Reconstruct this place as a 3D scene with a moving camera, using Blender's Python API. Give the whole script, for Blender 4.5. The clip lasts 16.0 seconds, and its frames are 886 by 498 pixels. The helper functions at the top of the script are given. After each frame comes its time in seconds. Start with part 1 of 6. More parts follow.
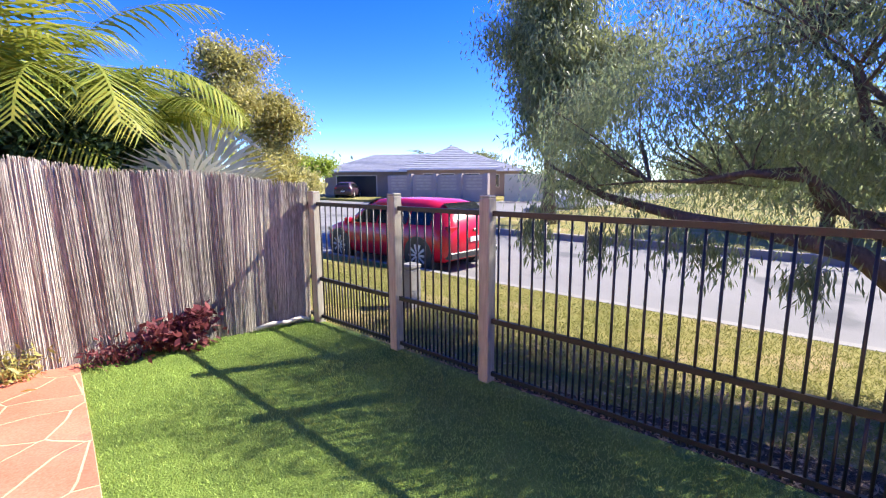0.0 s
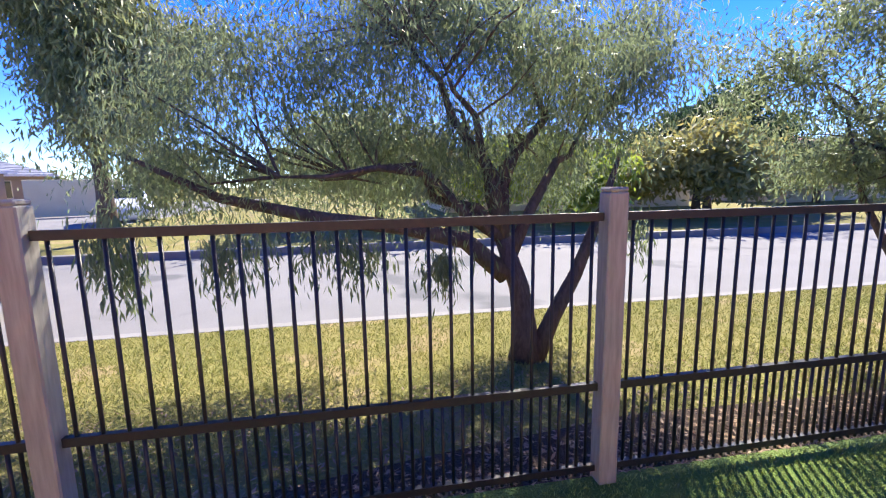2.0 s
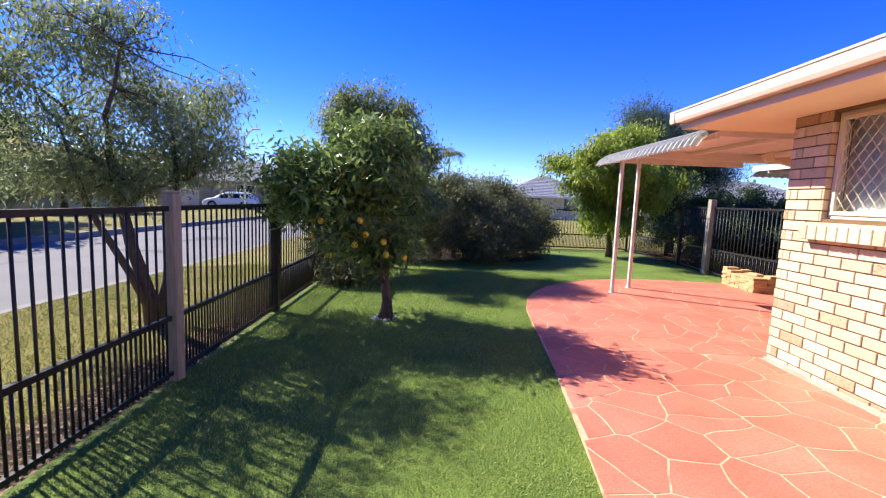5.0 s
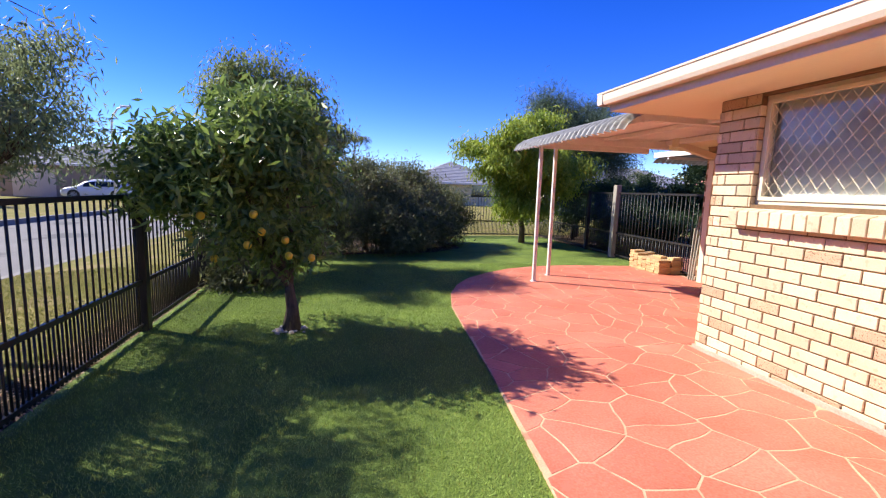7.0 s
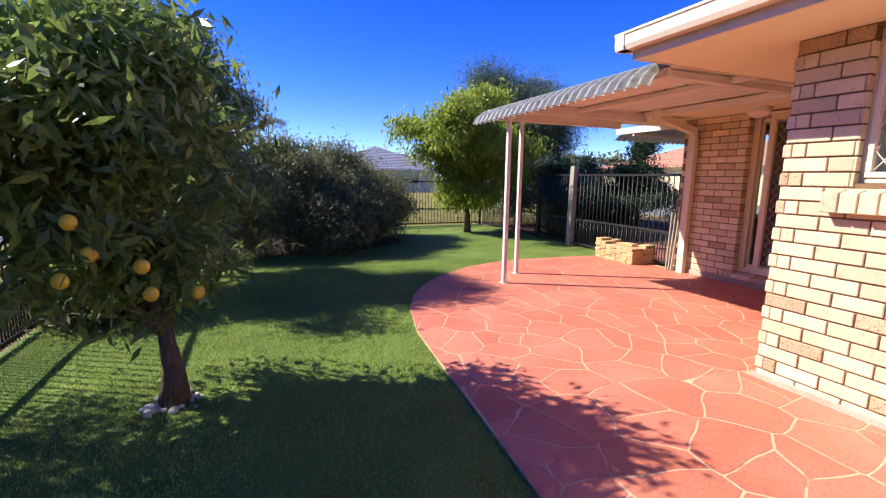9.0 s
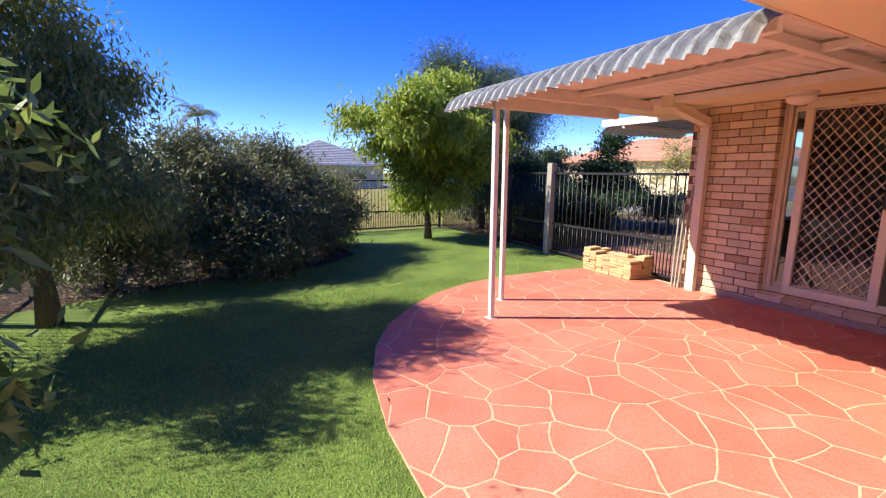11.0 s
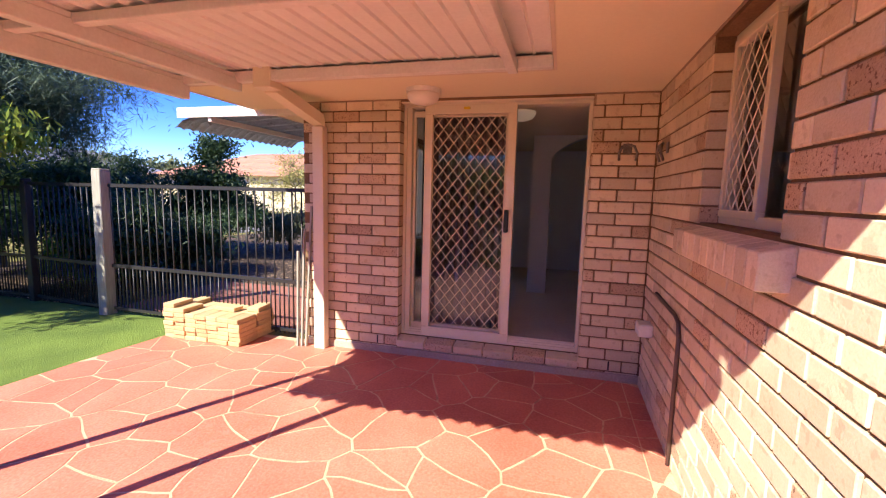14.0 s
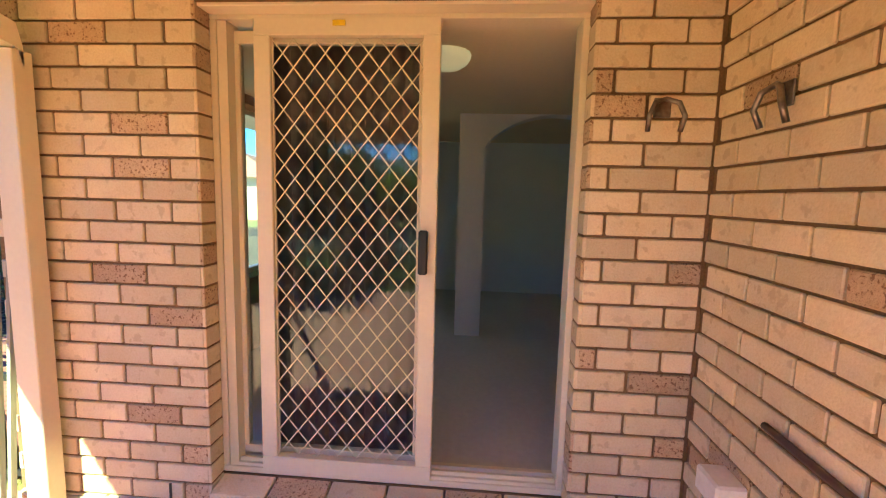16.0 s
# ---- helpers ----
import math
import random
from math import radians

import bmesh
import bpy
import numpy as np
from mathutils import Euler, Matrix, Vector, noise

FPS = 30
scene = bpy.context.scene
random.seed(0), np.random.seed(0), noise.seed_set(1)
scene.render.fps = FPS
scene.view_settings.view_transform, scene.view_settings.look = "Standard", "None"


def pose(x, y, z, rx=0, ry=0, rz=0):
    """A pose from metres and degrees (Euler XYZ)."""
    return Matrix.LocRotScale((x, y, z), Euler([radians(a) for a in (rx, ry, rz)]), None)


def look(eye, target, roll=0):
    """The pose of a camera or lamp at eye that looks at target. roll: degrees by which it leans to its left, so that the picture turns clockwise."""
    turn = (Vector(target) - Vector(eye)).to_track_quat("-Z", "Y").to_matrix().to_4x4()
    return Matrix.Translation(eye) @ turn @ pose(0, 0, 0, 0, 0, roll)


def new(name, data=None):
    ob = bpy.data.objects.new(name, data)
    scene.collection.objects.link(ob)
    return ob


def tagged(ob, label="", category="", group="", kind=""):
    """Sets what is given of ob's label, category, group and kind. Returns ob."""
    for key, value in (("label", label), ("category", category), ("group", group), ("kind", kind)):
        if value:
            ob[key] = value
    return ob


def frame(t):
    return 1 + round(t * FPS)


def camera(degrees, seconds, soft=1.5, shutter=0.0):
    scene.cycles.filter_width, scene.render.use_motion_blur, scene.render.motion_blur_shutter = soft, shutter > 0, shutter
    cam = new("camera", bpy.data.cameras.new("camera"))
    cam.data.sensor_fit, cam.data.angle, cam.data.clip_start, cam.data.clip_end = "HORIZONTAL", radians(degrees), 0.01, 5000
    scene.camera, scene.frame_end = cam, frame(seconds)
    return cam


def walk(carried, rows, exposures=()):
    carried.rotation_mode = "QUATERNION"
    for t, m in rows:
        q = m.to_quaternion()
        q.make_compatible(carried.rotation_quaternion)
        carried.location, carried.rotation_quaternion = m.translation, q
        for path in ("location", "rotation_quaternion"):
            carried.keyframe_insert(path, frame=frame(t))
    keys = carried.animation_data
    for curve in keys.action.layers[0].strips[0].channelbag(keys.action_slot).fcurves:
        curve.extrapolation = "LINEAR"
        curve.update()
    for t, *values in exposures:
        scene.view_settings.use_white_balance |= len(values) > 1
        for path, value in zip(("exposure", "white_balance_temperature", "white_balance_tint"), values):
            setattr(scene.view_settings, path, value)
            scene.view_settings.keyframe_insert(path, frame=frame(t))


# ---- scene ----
cam = camera(90.3, 16.0, 1.2)
PATH = [
    (0, (0.428, 1.488, 1.438), (-1.06, 0.187, 1.129), -0.3),
    (0.5, (0.193, 1.242, 1.421), (-1.404, 0.079, 1.11), -0.3),
    (1, (-0.035, 1.009, 1.398), (-1.831, 0.186, 1.091), -0.7),
    (1.5, (-0.246, 0.883, 1.392), (-2.194, 0.541, 1.095), -1.4),
    (2, (-0.347, 0.888, 1.368), (-2.294, 1.235, 1.067), -1.0),
    (2.5, (-0.346, 0.919, 1.31), (-2.012, 1.997, 1.064), 0.1),
    (3, (-0.283, 0.941, 1.334), (-1.475, 2.529, 1.092), 1.3),
    (3.5, (-0.287, 0.991, 1.376), (-1.051, 2.823, 1.132), 2.8),
    (4, (-0.219, 0.963, 1.351), (-0.64, 2.906, 1.133), 2.8),
    (4.5, (-0.191, 0.973, 1.354), (-0.352, 2.955, 1.137), 2.6),
    (5, (-0.228, 1.009, 1.345), (-0.2, 2.996, 1.123), 2.3),
    (7.5, (-0.289, 1.892, 1.352), (0.22, 3.806, 1.068), 1.4),
    (8, (-0.267, 2.232, 1.343), (0.317, 4.121, 1.041), 1.0),
    (8.5, (-0.262, 2.631, 1.316), (0.398, 4.493, 1.003), 1.5),
    (9, (-0.253, 3.035, 1.316), (0.501, 4.859, 0.995), 0.8),
    (11.5, (0.294, 4.666, 1.419), (1.372, 6.315, 1.077), 0.1),
    (12, (0.502, 4.924, 1.413), (1.771, 6.436, 1.099), -0.6),
    (12.5, (0.743, 5.094, 1.345), (2.238, 6.394, 1.075), -0.6),
    (13, (1.089, 5.2, 1.337), (2.76, 6.269, 1.081), -0.1),
    (13.5, (1.441, 5.34, 1.417), (3.273, 6.1, 1.157), 0.9),
    (14, (1.876, 5.451, 1.401), (3.793, 5.966, 1.152), 1.5),
    (14.5, (2.333, 5.51, 1.396), (4.268, 5.961, 1.159), 1.7),
    (15, (2.774, 5.569, 1.358), (4.729, 5.944, 1.157), 2.0),
    (15.5, (3.211, 5.614, 1.393), (5.184, 5.862, 1.178), 1.5),
    (16, (3.655, 5.671, 1.42), (5.636, 5.822, 1.187), 1.5),
]
walk(cam, [(t, look(eye, target, roll)) for t, eye, target, roll in PATH],
     exposures=[(0, 1.9, 6500, 10), (3, 1.82, 6500, 10), (4.5, 1.45, 6500, 10), (8.5, 1.18, 6500, 10), (12, 1.4, 6500, 8), (13.5, 1.5, 6450, 12), (15, 2.2, 6420, -6), (15.5, 2.52, 6400, -28), (16, 2.68, 6200, -46)])

# ---- world, sun, exposure ----
SUN_DIR = Vector((0.875, -0.484, -0.86)).normalized()
world = bpy.data.worlds.new("sky")
scene.world = world
world.use_nodes = True
wn = world.node_tree.nodes
sky = wn.new("ShaderNodeTexSky")
sky.sky_type = "NISHITA"
sky.sun_disc = False
sky.sun_elevation = math.asin(-SUN_DIR.z)
sky.sun_rotation = math.atan2(-SUN_DIR.x, -SUN_DIR.y)
sky.air_density, sky.dust_density, sky.ozone_density, sky.altitude = 0.70, 0.0, 6.0, 0
hue = wn.new("ShaderNodeHueSaturation")
hue.inputs["Hue"].default_value, hue.inputs["Saturation"].default_value = 0.527, 1.27
wn["Background"].inputs["Strength"].default_value = 0.124
world.node_tree.links.new(sky.outputs[0], hue.inputs["Color"])
world.node_tree.links.new(hue.outputs[0], wn["Background"].inputs["Color"])
sun_data = bpy.data.lights.new("sun", "SUN")
sun_data.energy, sun_data.angle, sun_data.color = 4.2, radians(0.55), (1.0, 0.93, 0.82)
sun = new("sun", sun_data)
sun.rotation_euler = SUN_DIR.to_track_quat("-Z", "Y").to_euler()

# ---- materials ----
MATS = {}


def material(name, c1, c2=None, rough=0.7, scale=4.0, fine=60.0, bump=0.15, metal=0.0, spec=0.4, rnd=0.0, spots=None, stretch=(1, 1, 1), height=0.004):
    """Two-scale noise colour, fine relief; rnd: how far single pieces differ in value; spots: (colour, scale, amount)."""
    m = bpy.data.materials.new(name)
    m.use_nodes = True
    nt, n = m.node_tree, m.node_tree.nodes
    L = nt.links.new
    b = n["Principled BSDF"]
    b.inputs["Roughness"].default_value, b.inputs["Metallic"].default_value = rough, metal
    b.inputs["Specular IOR Level"].default_value = spec
    co = n.new("ShaderNodeTexCoord")
    mp = n.new("ShaderNodeMapping")
    mp.inputs["Scale"].default_value = stretch
    geo = n.new("ShaderNodeNewGeometry")
    L(geo.outputs["Position"], mp.inputs["Vector"])
    big, small = n.new("ShaderNodeTexNoise"), n.new("ShaderNodeTexNoise")
    big.inputs["Scale"].default_value, small.inputs["Scale"].default_value = scale, fine
    big.inputs["Detail"].default_value, small.inputs["Detail"].default_value = 5, 4
    for t in (big, small):
        L(mp.outputs[0], t.inputs["Vector"])
    add = n.new("ShaderNodeMath")
    add.operation = "ADD"
    mul = n.new("ShaderNodeMath")
    mul.operation = "MULTIPLY"
    mul.inputs[1].default_value = 0.5
    L(big.outputs["Fac"], add.inputs[0]); L(small.outputs["Fac"], add.inputs[1]); L(add.outputs[0], mul.inputs[0])
    ramp = n.new("ShaderNodeMapRange")
    ramp.inputs[1].default_value, ramp.inputs[2].default_value = 0.36, 0.64
    L(mul.outputs[0], ramp.inputs[0])
    mix = n.new("ShaderNodeMix")
    mix.data_type = "RGBA"
    L(ramp.outputs[0], mix.inputs["Factor"])
    mix.inputs["A"].default_value, mix.inputs["B"].default_value = (*c1, 1), (*(c2 or [v * 0.75 for v in c1]), 1)
    out = mix.outputs["Result"]
    if spots:
        sn = n.new("ShaderNodeTexNoise")
        sn.inputs["Scale"].default_value, sn.inputs["Detail"].default_value = spots[1], 3
        L(geo.outputs["Position"], sn.inputs["Vector"])
        sr = n.new("ShaderNodeMapRange")
        sr.inputs[1].default_value, sr.inputs[2].default_value = 0.62 - spots[2] * 0.2, 0.68 - spots[2] * 0.2
        L(sn.outputs["Fac"], sr.inputs[0])
        m2 = n.new("ShaderNodeMix")
        m2.data_type = "RGBA"
        L(sr.outputs[0], m2.inputs["Factor"]); L(out, m2.inputs["A"])
        m2.inputs["B"].default_value = (*spots[0], 1)
        out = m2.outputs["Result"]
    if rnd:
        oi = n.new("ShaderNodeObjectInfo")
        isl = n.new("ShaderNodeMath")
        isl.operation = "ADD"
        fr = n.new("ShaderNodeMath")
        fr.operation = "FRACT"
        L(oi.outputs["Random"], isl.inputs[0]); L(geo.outputs["Random Per Island"], isl.inputs[1]); L(isl.outputs[0], fr.inputs[0])
        hs = n.new("ShaderNodeHueSaturation")
        vr = n.new("ShaderNodeMapRange")
        vr.inputs[3].default_value, vr.inputs[4].default_value = 1 - rnd, 1 + rnd * 0.6
        L(fr.outputs[0], vr.inputs[0]); L(vr.outputs[0], hs.inputs["Value"]); L(out, hs.inputs["Color"])
        out = hs.outputs[0]
    L(out, b.inputs["Base Color"])
    if bump:
        bp = n.new("ShaderNodeBump")
        bp.inputs["Strength"].default_value, bp.inputs["Distance"].default_value = bump, height
        L(small.outputs["Fac"], bp.inputs["Height"]); L(bp.outputs[0], b.inputs["Normal"])
    MATS[name] = m
    return m


def leaf_material(name, c1, c2, trans=0.35, rough=0.5):
    m = bpy.data.materials.new(name)
    m.use_nodes = True
    nt, n = m.node_tree, m.node_tree.nodes
    L = nt.links.new
    b = n["Principled BSDF"]
    b.inputs["Roughness"].default_value = rough
    b.inputs["Specular IOR Level"].default_value = 0.35
    geo = n.new("ShaderNodeNewGeometry")
    no = n.new("ShaderNodeTexNoise")
    no.inputs["Scale"].default_value = 1.8
    L(geo.outputs["Position"], no.inputs["Vector"])
    av = n.new("ShaderNodeMath")
    av.operation = "MULTIPLY_ADD"
    av.inputs[1].default_value = 0.6
    sub = n.new("ShaderNodeMath")
    sub.operation = "SUBTRACT"
    sub.inputs[1].default_value = 0.3
    L(no.outputs["Fac"], sub.inputs[0])
    L(geo.outputs["Random Per Island"], av.inputs[0]); L(sub.outputs[0], av.inputs[2])
    mix = n.new("ShaderNodeMix")
    mix.data_type = "RGBA"
    mix.inputs["A"].default_value, mix.inputs["B"].default_value = (*c1, 1), (*c2, 1)
    L(av.outputs[0], mix.inputs["Factor"]); L(mix.outputs["Result"], b.inputs["Base Color"])
    tr = n.new("ShaderNodeBsdfTranslucent")
    L(mix.outputs["Result"], tr.inputs["Color"])
    ms = n.new("ShaderNodeMixShader")
    ms.inputs[0].default_value = trans
    L(b.outputs[0], ms.inputs[1]); L(tr.outputs[0], ms.inputs[2])
    L(ms.outputs[0], n["Material Output"].inputs["Surface"])
    MATS[name] = m
    return m


def glass_material(name, tint=(0.9, 0.95, 0.95), rough=0.02):
    m = bpy.data.materials.new(name)
    m.use_nodes = True
    nt, n = m.node_tree, m.node_tree.nodes
    b = n["Principled BSDF"]
    b.inputs["Base Color"].default_value, b.inputs["Roughness"].default_value = (*tint, 1), rough
    b.inputs["Transmission Weight"].default_value, b.inputs["IOR"].default_value = 1.0, 1.45
    MATS[name] = m
    return m


TURF = material("artificial turf", (0.20, 0.285, 0.05), (0.095, 0.15, 0.027), 0.8, 2.0, 95, 1.0, spec=0.25, height=0.02)
TURF_BLADE = leaf_material("turf blades", (0.15, 0.25, 0.04), (0.45, 0.58, 0.14), 0.2, 0.55)
VERGE = material("verge grass", (0.18, 0.18, 0.048), (0.27, 0.225, 0.08), 0.9, 1.2, 45, 0.9, spec=0.1, spots=((0.30, 0.235, 0.11), 1.1, 0.2), height=0.03)
MULCH = material("leaf litter", (0.11, 0.078, 0.055), (0.06, 0.045, 0.034), 0.95, 5, 70, 1.0, spec=0.1, spots=((0.38, 0.26, 0.16), 24, 0.25), height=0.03)
ASPHALT = material("pale asphalt", (0.225, 0.218, 0.21), (0.175, 0.17, 0.165), 0.9, 0.7, 160, 0.5, spec=0.2, spots=((0.12, 0.12, 0.12), 0.5, 0.15))
KERB = material("concrete kerb", (0.27, 0.26, 0.24), (0.20, 0.19, 0.175), 0.9, 2, 80, 0.3)
GROUT = material("cream grout", (0.74, 0.48, 0.30), (0.56, 0.33, 0.20), 0.9, 4, 110, 0.4, spots=((0.46, 0.24, 0.15), 6, 0.2))
PAVE = material("terracotta paving", (0.67, 0.235, 0.155), (0.49, 0.14, 0.083), 0.6, 1.7, 70, 0.5, spec=0.3, rnd=0.12, spots=((0.58, 0.185, 0.12), 15, 0.12), height=0.003)
BRICK = material("cream brick", (0.72, 0.60, 0.42), (0.63, 0.50, 0.33), 0.85, 7, 130, 0.5, spec=0.2, rnd=0.2, spots=((0.57, 0.45, 0.30), 22, 0.1), height=0.003)
BRICK_DARK = material("speckled brick", (0.60, 0.44, 0.29), (0.50, 0.35, 0.22), 0.9, 9, 120, 0.9, spec=0.2, rnd=0.2, spots=((0.26, 0.15, 0.09), 90, 0.2), height=0.006)
MORTAR = material("mortar", (0.25, 0.155, 0.085), (0.16, 0.10, 0.055), 0.95, 6, 120, 0.6, spec=0.1)
SOFFIT = material("cream soffit paint", (0.78, 0.68, 0.47), (0.74, 0.64, 0.44), 0.7, 2, 40, 0.08)
FASCIA = material("beige fascia paint", (0.70, 0.58, 0.44), (0.64, 0.52, 0.39), 0.5, 2, 40, 0.06)
CREAM = material("cream powder coat", (0.76, 0.67, 0.49), (0.72, 0.63, 0.46), 0.4, 3, 60, 0.05)
WHITE = material("white painted steel", (0.78, 0.74, 0.68), (0.68, 0.64, 0.58), 0.45, 6, 50, 0.1)
# darker copy of SHEET: tones down the sunlit canopy front and the awning
SHEET_TOP = material("darkened blotchy sheet paint", (0.33, 0.33, 0.31), (0.22, 0.22, 0.205), 0.5, 9, 60, 0.1, spots=((0.18, 0.17, 0.155), 14, 0.15))
SHEET = material("off-white roof sheeting", (0.80, 0.77, 0.72), (0.73, 0.70, 0.65), 0.5, 3, 40, 0.05)
BLACK = material("black fence enamel", (0.018, 0.017, 0.018), (0.03, 0.027, 0.026), 0.45, 5, 60, 0.1, spec=0.4)
POST = material("weathered timber post", (0.41, 0.385, 0.315), (0.27, 0.25, 0.205), 0.9, 6, 60, 0.6, spec=0.15, stretch=(1, 1, 0.12))
BRUSH = material("brushwood", (0.56, 0.51, 0.44), (0.20, 0.18, 0.155), 0.95, 3, 70, 0.7, spec=0.1, rnd=0.3, stretch=(1, 1, 0.2))
BARK = material("grey bark", (0.17, 0.13, 0.10), (0.09, 0.07, 0.055), 0.95, 8, 50, 1.0, spec=0.1, stretch=(1, 1, 0.3), height=0.02)
CONCRETE = material("slab edge concrete", (0.50, 0.42, 0.33), (0.36, 0.28, 0.21), 0.9, 5, 70, 0.4)
TAN = material("sandstone paver", (0.62, 0.43, 0.22), (0.52, 0.34, 0.17), 0.9, 6, 70, 0.4, rnd=0.2)
ROOM_WALL = material("grey-white wall paint", (0.80, 0.79, 0.78), (0.76, 0.75, 0.74), 0.8, 2, 40, 0.05)
ROOM_TILE = material("beige floor tile", (0.70, 0.64, 0.57), (0.62, 0.56, 0.49), 0.22, 2, 30, 0.05)
BLIND = material("pale grey blind cloth", (0.78, 0.75, 0.72), (0.70, 0.67, 0.64), 0.9, 3, 90, 0.2)
CURTAIN = material("grey curtain cloth", (0.36, 0.32, 0.31), (0.28, 0.25, 0.24), 0.9, 3, 90, 0.3)
CHROME = material("worn chrome", (0.30, 0.27, 0.24), (0.16, 0.13, 0.11), 0.35, 8, 60, 0.1, metal=1.0)
DARK = material("dark plastic and opening shade", (0.02, 0.02, 0.02), (0.03, 0.03, 0.03), 0.4, 8, 60, 0.05)
PIPE = material("brown pipe", (0.12, 0.085, 0.065), (0.09, 0.06, 0.05), 0.6, 8, 60, 0.1)
BEAD = material("brown bead paint", (0.40, 0.29, 0.19), (0.30, 0.21, 0.14), 0.7, 6, 60, 0.1)
LAMP = material("frosted dome", (0.82, 0.74, 0.64), (0.80, 0.72, 0.62), 0.35, 4, 40, 0.0)
LAMP_ON = material("glowing frosted dome", (0.82, 0.74, 0.58), (0.80, 0.72, 0.56), 0.35, 4, 40, 0.0)
lamp_bsdf = LAMP_ON.node_tree.nodes["Principled BSDF"]
lamp_bsdf.inputs["Emission Color"].default_value, lamp_bsdf.inputs["Emission Strength"].default_value = (1.0, 0.80, 0.55, 1), 0.045
GLASS = glass_material("window glass")
CARGLASS = material("tinted car glass", (0.02, 0.025, 0.03), (0.025, 0.03, 0.035), 0.06, 3, 30, 0.0, spec=0.8)
RED = material("red car paint", (0.50, 0.012, 0.03), (0.46, 0.010, 0.026), 0.2, 2, 40, 0.0, spec=0.5)
WHITECAR = material("white car paint", (0.75, 0.76, 0.78), (0.72, 0.73, 0.75), 0.25, 2, 40, 0.0, spec=0.6)
DARKCAR = material("dark car paint", (0.06, 0.035, 0.05), (0.05, 0.03, 0.045), 0.25, 2, 40, 0.0, spec=0.6)
TYRE = material("tyre rubber", (0.02, 0.02, 0.02), (0.03, 0.03, 0.03), 0.85, 8, 60, 0.2)
RIM = material("alloy rim", (0.80, 0.80, 0.81), (0.7, 0.7, 0.7), 0.4, 8, 60, 0.0, metal=0.3)
TAIL = material("red tail lamp", (0.45, 0.01, 0.015), (0.35, 0.01, 0.012), 0.15, 8, 60, 0.0, spec=0.7)
PLATE = material("white number plate", (0.72, 0.72, 0.68), (0.68, 0.68, 0.64), 0.4, 8, 60, 0.0)
ROOF_GREY = material("grey roof tiles", (0.30, 0.31, 0.345), (0.22, 0.225, 0.25), 0.8, 2, 40, 0.4, rnd=0.12)
ROOF_ORANGE = material("orange roof tiles", (0.52, 0.25, 0.16), (0.42, 0.19, 0.12), 0.85, 2, 40, 0.4, rnd=0.12)
FARWALL = material("far rendered wall", (0.36, 0.27, 0.20), (0.31, 0.23, 0.17), 0.9, 2, 40, 0.2)
CREAMWALL = material("cream boundary wall", (0.70, 0.58, 0.36), (0.64, 0.52, 0.32), 0.9, 2, 40, 0.2)
GREYWALL = material("taupe boundary wall", (0.36, 0.29, 0.26), (0.31, 0.25, 0.22), 0.9, 2, 40, 0.2)
LF_WILLOW = leaf_material("grey-green willow leaves", (0.12, 0.16, 0.08), (0.32, 0.37, 0.18), 0.55)
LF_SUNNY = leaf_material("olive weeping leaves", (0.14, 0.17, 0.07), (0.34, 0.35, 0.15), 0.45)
LF_CITRUS = leaf_material("glossy citrus leaves", (0.07, 0.13, 0.035), (0.30, 0.40, 0.10), 0.38, 0.38)
LF_FEATHER = leaf_material("fine olive leaves", (0.10, 0.14, 0.045), (0.33, 0.37, 0.12), 0.45)
LF_HEDGE = leaf_material("dull hedge leaves", (0.10, 0.12, 0.055), (0.26, 0.27, 0.13), 0.4)
LF_LIME = leaf_material("lime green leaves", (0.15, 0.24, 0.03), (0.46, 0.52, 0.07), 0.45)
LF_NEEDLE = leaf_material("blue-green needles", (0.06, 0.10, 0.06), (0.15, 0.20, 0.12))
LF_PALM = leaf_material("yellow-green palm fronds", (0.14, 0.22, 0.03), (0.42, 0.40, 0.07), 0.35)
LF_YELLOW = leaf_material("yellow-olive leaves", (0.24, 0.24, 0.07), (0.52, 0.45, 0.15), 0.4)
LF_SILVER = leaf_material("silver fan leaf", (0.36, 0.38, 0.34), (0.50, 0.50, 0.45), 0.2)
LF_PURPLE = leaf_material("purple leaves", (0.09, 0.02, 0.03), (0.22, 0.06, 0.06), 0.3)
LF_DARK = leaf_material("dark shrub leaves", (0.02, 0.05, 0.02), (0.08, 0.13, 0.045))
FRUIT = material("yellow citrus fruit", (0.76, 0.56, 0.04), (0.66, 0.48, 0.04), 0.45, 20, 120, 0.2)
STONE = material("white pebble stones", (0.62, 0.58, 0.53), (0.45, 0.42, 0.38), 0.9, 9, 70, 0.4)
RED_TILE = material("brick paver path", (0.36, 0.15, 0.10), (0.28, 0.11, 0.08), 0.9, 4, 60, 0.4)


# ---- mesh helpers ----
from mathutils.geometry import tessellate_polygon


def mesh_of(bm, name, mat, smooth=False):
    me = bpy.data.meshes.new(name)
    bm.to_mesh(me)
    bm.free()
    me.materials.append(mat)
    if smooth:
        me.polygons.foreach_set("use_smooth", [True] * len(me.polygons))
    return me


def part(name, bm, mat, parent, label="", smooth=False):
    ob = new(name, mesh_of(bm, name, mat, smooth))
    if parent:
        ob.parent = parent
    if label:
        ob["label"] = label
    return ob


def thing(name, at, label, category, group="", kind=""):
    e = new(name)
    e.empty_display_size = 0.1
    e.location = at
    return tagged(e, label, category, group, kind)


def raw(name, verts, faces, mat):
    me = bpy.data.meshes.new(name)
    me.from_pydata(verts, [], faces)
    me.materials.append(mat)
    return me


